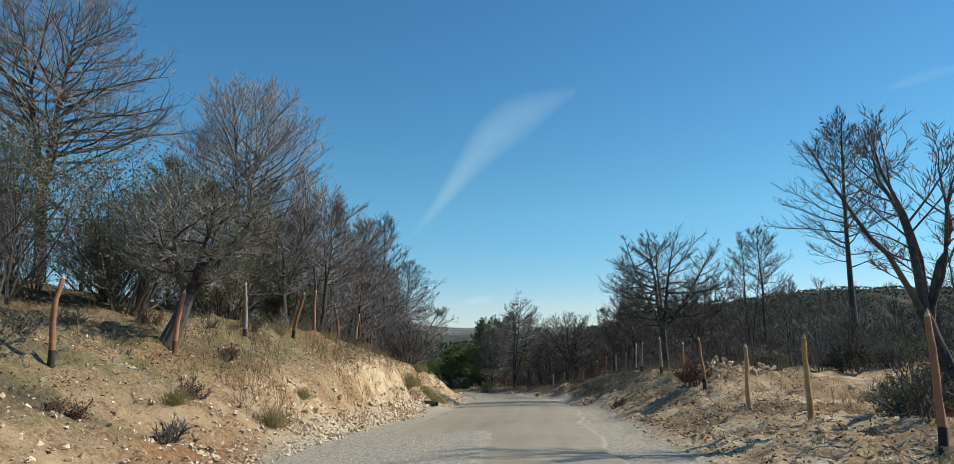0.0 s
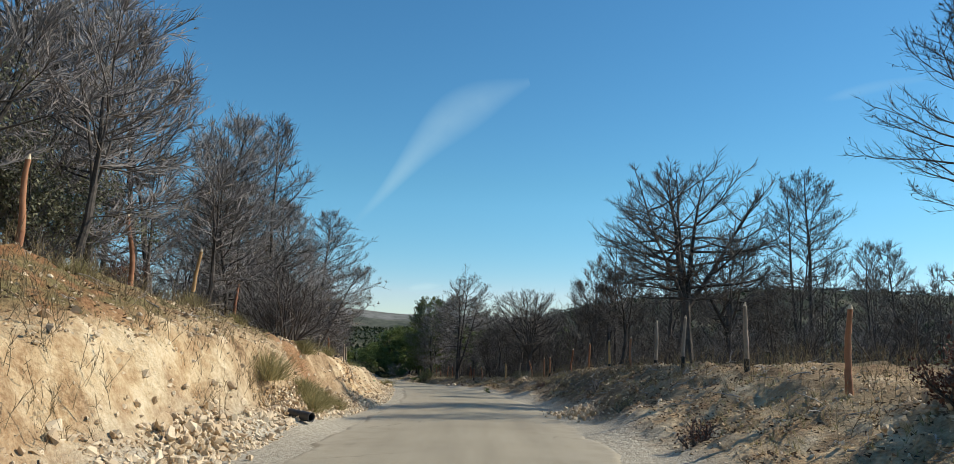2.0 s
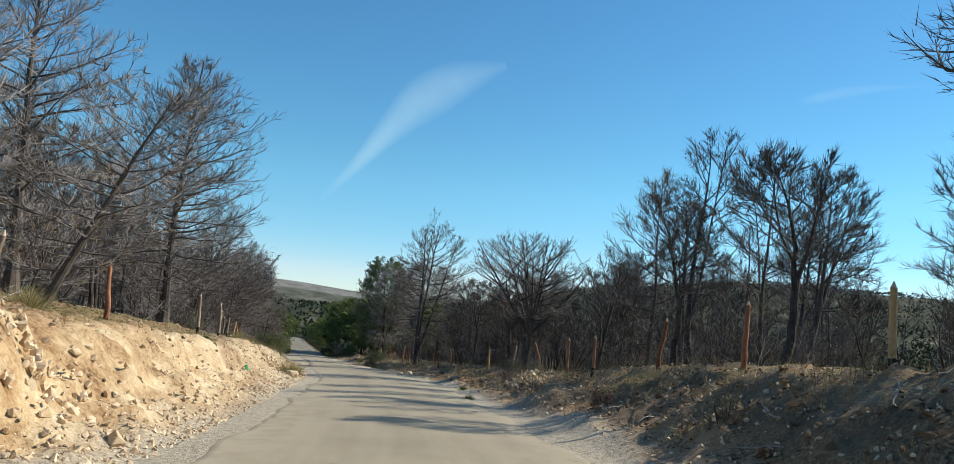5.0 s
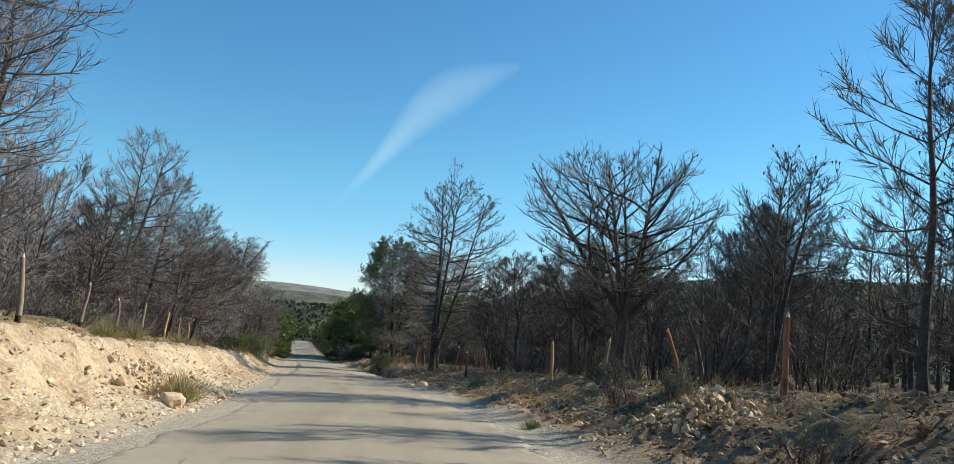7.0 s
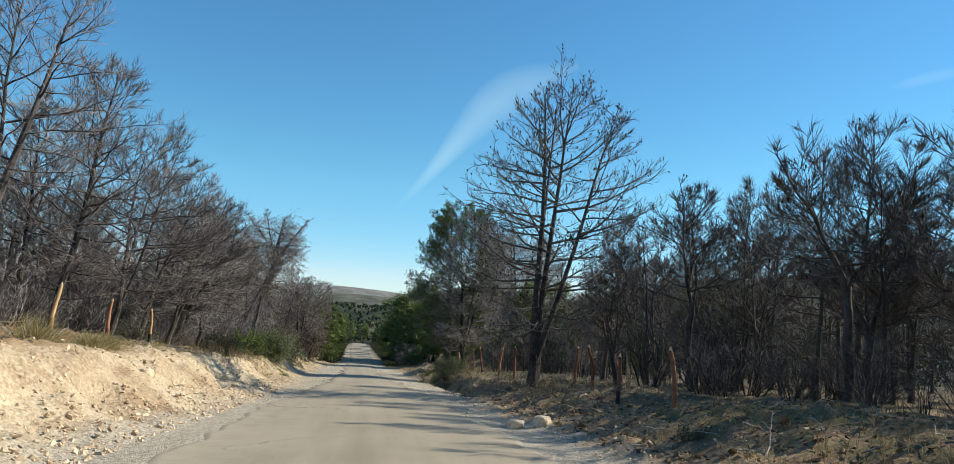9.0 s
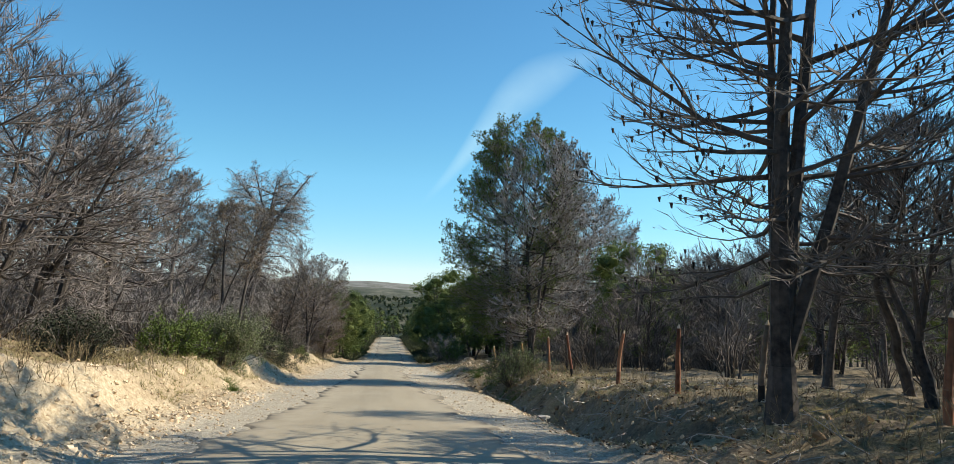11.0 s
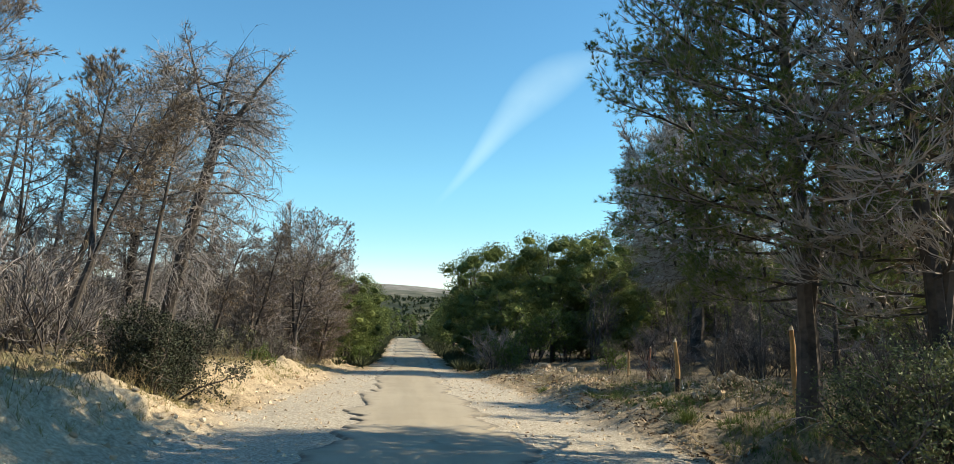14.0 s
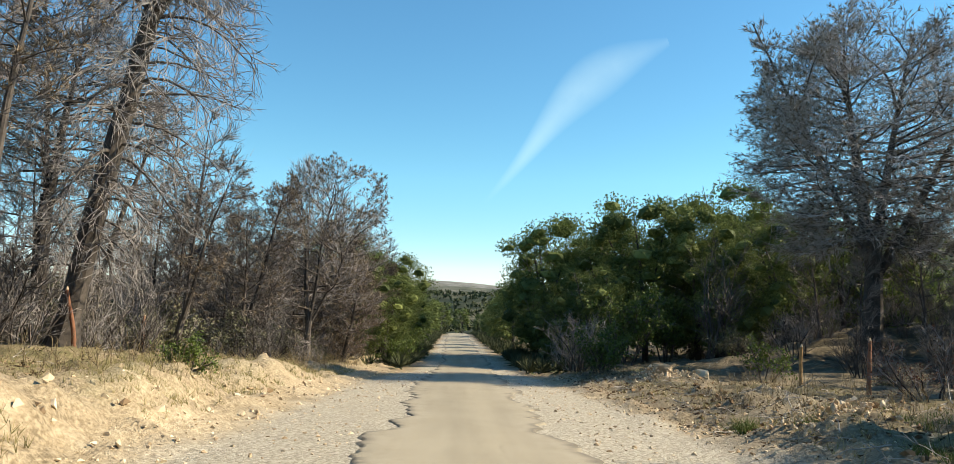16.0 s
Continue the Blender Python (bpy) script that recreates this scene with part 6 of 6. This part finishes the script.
def grass():
    rng = rng_of(900)
    kinds = [tuft_mesh(901 + k, 650, 0.42 + 0.08 * k) for k in range(3)]
    green = tuft_mesh(905, 380, 0.32)
    for m in kinds:
        m.materials.append(M_GRASS)
    green.materials.append(M_GRASSG)
    for x, y, s in ((-1.95, 38.2, 1.6), (-2.5, 46.2, 1.6), (-1.3, 40.0, 1.2), (-1.1, 41.2, 1.1), (-1.25, 42.3, 1.1), (-1.0, 39.3, 1.0), (-1.6, 41.8, 0.8), (-0.9, 43.2, 0.9), (-1.75, 81.9, 1.5), (-6.8, 101.0, 1.3), (-7.0, 99.0, 1.4), (-7.6, 103.4, 1.2), (-5.9, 30.1, 1.0), (-5.0, 34.6, 1.2), (-4.3, 39.5, 0.8),
                    (-3.9, 42.2, 0.9), (-6.0, 90.5, 1.1), (-5.2, 86.0, 1.2), (-4.0, 60.5, 1.1), (-1.5, 40.5, 1.3), (-2.9, 55.0, 1.0), (-2.9, 19.5, 1.0), (-4.2, 17.5, 0.9), (-3.2, 23.0, 0.9)):
        ob = new("grass_tuft", kinds[int(rng.integers(0, 3))])
        ob.matrix_basis = put(x, y, rng.random() * 360, s)
        tagged(ob, "dry yellow-green grass tuft on the bank", "grass tuft", "grass tufts on the bank")
    for x, y, s in ((-7.9, 124.5, 1.0), (-8.6, 125.6, 1.1), (-3.2, 152.5, 1.0), (-1.5, 146.5, 0.9), (-0.9, 140.5, 1.0), (6.4, 80.5, 0.9), (5.9, 73.0, 0.8), (-3.0, 70.2, 0.7)):
        ob = new("grass_tuft", green)
        ob.matrix_basis = put(x, y, rng.random() * 360, s)
        tagged(ob, "low green grass tuft beside the road", "grass tuft", "green grass tufts")
    n = 26000
    y = rng.uniform(4, 180, n)
    right = rng.random(n) < 0.62
    u = np.where(right, 4.6 + np.abs(rng.normal(0, 3.0, n)), -(along(TOP_L, y) - 0.3 + np.abs(rng.normal(0, 2.5, n))))
    x = along(ROAD_X, y) + u
    keep = fbm(x * 0.5, y * 0.5, 55, 3) > -0.05
    x, y = x[keep], y[keep]
    p = np.stack([x, y, ground_z(x, y) - 0.01], 1)
    pile = Pile()
    pile.add(blades(rng, p, np.tile(UP, (len(p), 1)), 4, 0.15, 0.005, 0.8))
    y = rng.uniform(118, 180, 9000)
    u = -4.8 - np.abs(rng.normal(0, 2.2, 9000))
    x = along(ROAD_X, y) + u
    keep = fbm(x * 0.4, y * 0.4, 57, 3) > -0.1
    p = np.stack([x, y, ground_z(x, y) - 0.01], 1)[keep]
    pile.add(blades(rng, p, np.tile(UP, (len(p), 1)), 5, 0.17, 0.005, 0.8))
    y = rng.uniform(132, 152, 5200)
    x = along(ROAD_X, y) + 5.2 + np.abs(rng.normal(0, 1.6, 5200))
    keep = fbm(x * 0.6, y * 0.6, 58, 3) > -0.05
    p = np.stack([x, y, ground_z(x, y) - 0.01], 1)[keep]
    green_ = Pile()
    green_.add(blades(rng, p, np.tile(UP, (len(p), 1)), 6, 0.16, 0.005, 0.8))
    ob = new("green_grass", green_.mesh("green_grass"))
    ob.data.materials.append(M_GRASSG)
    tagged(ob, "short green grass on the verge", "grass", kind="stuff")
    y = np.concatenate([rng.uniform(30, 180, 4600), rng.uniform(5, 40, 3600), rng.uniform(112, 178, 2600), rng.uniform(10, 40, 1500)])
    x = along(ROAD_X, y) + np.concatenate([5.6 + np.abs(rng.normal(0, 2.6, 4600)), -4.4 - np.abs(rng.normal(0, 3.2, 3600)), -5.4 - np.abs(rng.normal(0, 2.4, 2600)), 8.0 + np.abs(rng.normal(0, 6.0, 1500))])
    keep = fbm(x * 0.35, y * 0.35, 61, 3) > -0.04
    p = np.stack([x, y, ground_z(x, y) - 0.02], 1)[keep]
    stalk = curves(rng, p, UP + rng.normal(0, 0.22, p.shape), rng.uniform(0.2, 0.65, len(p)), 4, 0.0, 0.12)
    weeds = Pile()
    weeds.add(ribbons(rng, stalk, np.full(len(p), 0.005), 0.002))
    sp, sd = at(stalk, 0.35 + 0.65 * rng.random((len(p), 7)))
    weeds.add(slivers(rng, sp.reshape(-1, 3), sd.reshape(-1, 3) + rng.normal(0, 0.45, (len(p) * 7, 3)), rng.uniform(0.06, 0.22, len(p) * 7), 0.005))
    ob = new("dry_weeds", weeds.mesh("dry_weeds"))
    ob.data.materials.append(M_WEED)
    tagged(ob, "dry brown weed stalks standing on the verge", "weeds", kind="stuff")
    ob = new("dry_grass", pile.mesh("dry_grass"))
    ob.data.materials.append(M_GRASS)
    tagged(ob, "thin dry grass on the stony ground", "grass", kind="stuff")


grass()


# ---- fallen twigs ----
def litter():
    rng = rng_of(940)
    n = 1300
    y = rng.uniform(8, 178, n)
    u = np.where(rng.random(n) < 0.6, 4.6 + np.abs(rng.normal(0, 3.5, n)), -(along(TOP_L, y) + 0.5 + np.abs(rng.normal(0, 3.0, n))))
    x = along(ROAD_X, y) + u
    p = np.stack([x, y, ground_z(x, y) + 0.03], 1)
    a = rng.random(n) * 6.28
    way = np.stack([np.cos(a), np.sin(a), rng.normal(0, 0.12, n)], 1)
    ln = rng.uniform(0.2, 1.0, n)
    c = curves(rng, p, way, ln, 5, 0.0, 0.22)
    c[..., 2] = np.maximum(c[..., 2], ground_z(c[..., 0], c[..., 1]) + 0.015)
    pile = Pile()
    pile.add(tubes(c, rng.uniform(0.006, 0.018, n), 0.004, 4))
    sub, sl = sprout(rng, c, ln, 3, 0.3, 0.95, 45, 0.4, 3, 0.2, 0.2)
    pile.add(tubes(sub, 0.008, 0.004, 3))
    ob = new("fallen_branches", pile.mesh("fallen_branches"))
    ob.data.materials.append(M_GREYWOOD)
    tagged(ob, "fallen grey twigs and broken branches on the ground", "branches", kind="stuff")


litter()


def chips():
    """Dead leaves, needles and bark chips lying on the bare ground."""
    rng = rng_of(945)
    n = 90000
    y = rng.uniform(6, 180, n)
    right = rng.random(n) < 0.62
    u = np.where(right, 4.3 + np.abs(rng.normal(0, 3.0, n)), -(along(TOP_L, y) + 0.4 + np.abs(rng.normal(0, 2.5, n))))
    x = along(ROAD_X, y) + u
    keep = fbm(x * 0.9, y * 0.9, 59, 3) > rng.uniform(-0.35, 0.15, n)
    x, y = x[keep], y[keep]
    p = np.stack([x, y, ground_z(x, y) + 0.008], 1)
    pile = Pile()
    pile.add(blades(rng, p, rng.normal(0, 1, p.shape) * np.array([1, 1, 0.2]), 1, 0.085, 0.02, 0.2))
    ob = new("leaf_litter", pile.mesh("leaf_litter"))
    ob.data.materials.append(M_LITTER)
    tagged(ob, "dead brown leaves and bark chips on the ground", "litter", kind="stuff")


chips()


# ---- small things ----
def drain_pipe(x, y):
    t = thing("drain_pipe", "short black corrugated plastic drain pipe in the bank", "drain pipe", "", put(x, y, -35, 1, -0.12))
    line = np.linspace([-0.8, 0, 0.05], [0.18, 0, 0], 26)[None]
    v, q = tubes(line, 0.1, 0.1, 16)
    ring = np.repeat(0.008 * (np.arange(26) % 2), 16)[:, None]
    v = v + unit((v - np.repeat(line[0], 16, 0))) * ring
    pipe = mesh_of("pipe", v, [q], True)
    ob = part("pipe", pipe, M_RUBBER, t)
    ob.modifiers.new("wall", "SOLIDIFY").thickness = 0.012
    return t


drain_pipe(-0.75, 36.85)


def plastic_bag(x, y):
    rng = rng_of(960)
    bm = bmesh.new()
    bmesh.ops.create_icosphere(bm, subdivisions=3, radius=0.13)
    for v in bm.verts:
        d = v.co.normalized()
        v.co = Vector((v.co.x * (0.8 + 0.5 * noise.noise(d * 2.2)), v.co.y * 0.5, v.co.z * (1.2 + 0.5 * noise.noise(d * 3.1)) + 0.05 * noise.noise(d * 7.0)))
    m = bpy.data.meshes.new("plastic_bag")
    bm.to_mesh(m)
    bm.free()
    m.materials.append(M_BAG)
    ob = new("plastic_bag", m)
    ob.matrix_basis = put(x, y, 30, 1) @ Matrix.Translation((0, 0, 0.12))
    tagged(ob, "crumpled green plastic bag caught on the bank", "plastic bag")


plastic_bag(-2.05, 72.3)


# ---- thin cloud far off ----
def cloud(name, label, spine, dist, gain):
    """A wisp of high cloud, laid as a strip far away. spine: (azimuth, elevation, half-width) in degrees."""
    eye = np.array([2.0, 3.0, -2.3])
    rows = []
    for a, e, w in spine:
        rows.append((a, e, w))
    rows = np.array(rows)
    t = np.linspace(0, len(rows) - 1, 60)
    a, e, w = (np.interp(t, np.arange(len(rows)), rows[:, k]) for k in range(3))
    ker = np.ones(9) / 9
    sm_ = lambda k: np.convolve(np.pad(k, 4, "edge"), ker, "valid")
    a, e, w = sm_(a), sm_(e), sm_(w)
    da, de = np.gradient(a), np.gradient(e)
    ln = np.hypot(da, de)
    na, ne = -de / ln, da / ln
    cols = np.linspace(-1, 1, 9)
    A, E = np.radians(a[:, None] + na[:, None] * w[:, None] * cols), np.radians(e[:, None] + ne[:, None] * w[:, None] * cols)
    v = eye + dist * np.stack([np.sin(A) * np.cos(E), np.cos(A) * np.cos(E), np.sin(E)], -1)
    i = np.arange(60 * 9).reshape(60, 9)
    q = np.stack([i[:-1, :-1], i[:-1, 1:], i[1:, 1:], i[1:, :-1]], -1).reshape(-1, 4)
    m = mesh_of(name, v.reshape(-1, 3), [q], True)
    tt = np.repeat(np.linspace(0, 1, 60)[:, None], 9, 1)
    dens = (1 - np.abs(cols)[None] ** 1.6) * smooth(0, 0.3, tt) * (1 - smooth(0.6, 1.0, tt) * 0.7)
    at_ = m.attributes.new("wisp", "FLOAT", "POINT")
    at_.data.foreach_set("value", dens.astype(np.float32).ravel())
    mat, nt, b = material(name)
    nt.nodes.remove(b)
    em = node(nt, "ShaderNodeEmission", Strength=0.85)
    em.inputs[0].default_value = (0.66, 0.92, 0.98, 1)
    tr = nt.nodes.new("ShaderNodeBsdfTransparent")
    mx = nt.nodes.new("ShaderNodeMixShader")
    streak = noise_tex(nt, coords(nt), 0.004, 5)
    fac = mathn(nt, "MULTIPLY", mathn(nt, "MULTIPLY", attr(nt, "wisp"), gain), mathn(nt, "ADD", 0.45, streak), True)
    nt.links.new(fac, mx.inputs[0])
    nt.links.new(tr.outputs[0], mx.inputs[1])
    nt.links.new(em.outputs[0], mx.inputs[2])
    nt.links.new(mx.outputs[0], nt.nodes["Material Output"].inputs["Surface"])
    m.materials.append(mat)
    tagged(new(name, m), label, "cloud", kind="structure")


cloud("cirrus_cloud", "thin white wisp of cirrus in the blue sky", ((-7.20, 6.91, 0.14), (-5.08, 9.26, 0.42), (-3.41, 11.31, 0.71), (-1.61, 13.64, 1.18), (0.50, 15.93, 1.88), (2.61, 17.26, 1.79), (4.91, 18.22, 1.03), (7.19, 18.97, 0.24)), 4000, 0.24)
cloud("cirrus_cloud", "small faint cloud low over the hills", ((-2.38, 2.91, 0.07), (-1.59, 3.00, 0.33), (-0.65, 3.13, 0.38), (0.62, 3.25, 0.09)), 4000, 0.45)
cloud("cirrus_cloud", "faint streak of high cloud", ((28.21, 16.45, 0.14), (29.71, 16.67, 0.42), (31.54, 16.97, 0.47), (33.96, 17.14, 0.28), (36.55, 17.06, 0.09)), 4000, 0.10)


# ---- fence posts ----
def fence_post(x, y, h=1.65, seed=0, mat=M_POST, lean=0.0, face=0.0, label=""):
    rng = rng_of(seed)
    t = thing("fence_post", label or "rough reddish wooden fence post with a pale cut top", "fence post", "fence posts beside the road",
              put(x, y, face, 1.0, 0.0) @ Matrix.Rotation(radians(lean), 4, "Y"))
    line = curves(rng, np.array([[0, 0, 0.32]]), UP[None] + 0, np.array([h - 0.32]), 8, 0, 0.055)
    v, q = tubes(line, 0.062, 0.047, 9)
    v = v + rng.normal(0, 0.004, v.shape)
    part("shaft", mesh_of("shaft", v, [q], True), mat, t)
    line2 = np.array([[[0, 0, -0.4], [0, 0, 0.0], [0, 0, 0.33]]])
    v, q = tubes(line2, 0.07, 0.064, 9)
    part("foot", mesh_of("foot", v + rng.normal(0, 0.004, v.shape), [q], True), M_CHAR if mat is M_POST_GREY or seed % 3 == 0 else mat, t)
    top = line[0, -1]
    tip = np.stack([top, top + [0.005, 0, 0.05], top + [0.01, 0.0, 0.10]])[None]
    v, q = tubes(tip, 0.047, 0.008, 9)
    part("cut_top", mesh_of("tip", v, [q]), M_CUT, t, "pale freshly cut pointed top")
    return t


def fence():
    grey = "weathered grey wooden fence post, charred at the foot"
    pale = "pale stripped wooden fence post with a pointed top"
    n = 0
    for x, y, h, kind, lean in (
            (8.34, 14.1, 1.9, 0, 2), (8.39, 18.67, 1.65, 2, -1), (8.73, 23.37, 1.65, 2, -4), (8.84, 27.9, 1.6, 0, -2), (9.43, 32.9, 1.5, 0, -2),
            (9.66, 37.8, 1.6, 1, 0), (9.7, 42.6, 1.5, 1, 0), (10.3, 47.5, 1.75, 1, 0), (10.5, 51.9, 1.4, 0, 0), (10.6, 56.1, 1.4, 2, -2)):
        n += 1
        fence_post(x, y, h, 500 + n, (M_POST, M_POST_GREY, M_POST_PALE)[kind], lean, 0, ("", grey, pale)[kind])
    for x, y, h, kind, lean in (
            (10.6, 61.0, 1.4, 0, 1), (10.5, 66.0, 1.4, 0, 1), (9.95, 71.0, 1.35, 0, 3), (10.46, 77.06, 1.45, 0, 3), (10.2, 82.0, 1.4, 0, 1), (9.7, 87.2, 1.35, 1, 2),
            (8.99, 92.3, 1.4, 2, 3), (7.25, 100.3, 1.3, 0, 2), (6.51, 103.25, 1.25, 0, 2), (6.5, 107.6, 1.4, 0, 0)):
        n += 1
        fence_post(x, y, h, 500 + n, (M_POST, M_POST_GREY, M_POST_PALE)[kind], lean, 0, ("", grey, pale)[kind])
    for x, y, h, kind, lean in (
            (6.49, 111.8, 1.45, 0, 0), (5.43, 116.0, 1.5, 1, 1), (4.54, 119.0, 1.5, 0, 0), (4.0, 124.6, 1.5, 0, 2), (3.15, 131.0, 1.65, 0, -3), (2.58, 136.6, 1.6, 0, 1),
            (1.47, 141.4, 1.5, 2, -3), (-0.07, 145.3, 1.25, 2, -1), (1.76, 160.6, 1.6, 0, 0), (1.69, 166.4, 1.5, 2, 0)):
        n += 1
        fence_post(x, y, h, 500 + n, (M_POST, M_POST_GREY, M_POST_PALE)[kind], lean, 0, ("", grey, pale)[kind])
    for x, y, h, kind, lean in (
            (-6.3, 16.9, 1.7, 0, 1), (-5.8, 21.1, 1.5, 0, 3), (-5.59, 25.6, 1.65, 1, 2), (-5.15, 29.5, 1.65, 0, 4), (-5.34, 33.3, 1.6, 0, 4), (-5.4, 38.4, 1.75, 0, 0),
            (-5.4, 43.15, 1.6, 2, -3), (-5.38, 47.95, 1.65, 0, -1), (-4.2, 52.0, 1.3, 1, 1), (-3.98, 59.0, 1.25, 1, 2)):
        n += 1
        fence_post(x, y, h, 500 + n, (M_POST, M_POST_GREY, M_POST_PALE)[kind], lean, 0, ("", grey, pale)[kind])
    for x, y, h, kind, lean in (
            (-4.2, 65.0, 1.4, 0, 2), (-4.5, 75.0, 1.5, 1, 3), (-5.07, 80.9, 1.6, 1, 4), (-6.77, 88.0, 1.5, 1, 3), (-7.6, 93.0, 1.3, 1, 3), (-8.4, 98.0, 1.3, 1, 3),
            (-9.06, 103.2, 1.25, 2, 2), (-9.8, 107.9, 1.25, 0, 1), (-11.0, 114.0, 1.3, 2, 1), (-19.77, 158.3, 1.7, 0, -2), (-18.3, 150.0, 1.4, 1, 1), (-21.1, 163.8, 1.4, 0, 1), (-23.2, 169.6, 1.4, 2, 1), (-15.9, 134.0, 1.4, 2, 0)):
        n += 1
        fence_post(x, y, h, 500 + n, (M_POST, M_POST_GREY, M_POST_PALE)[kind], lean, 0, ("", grey, pale)[kind])


fence()
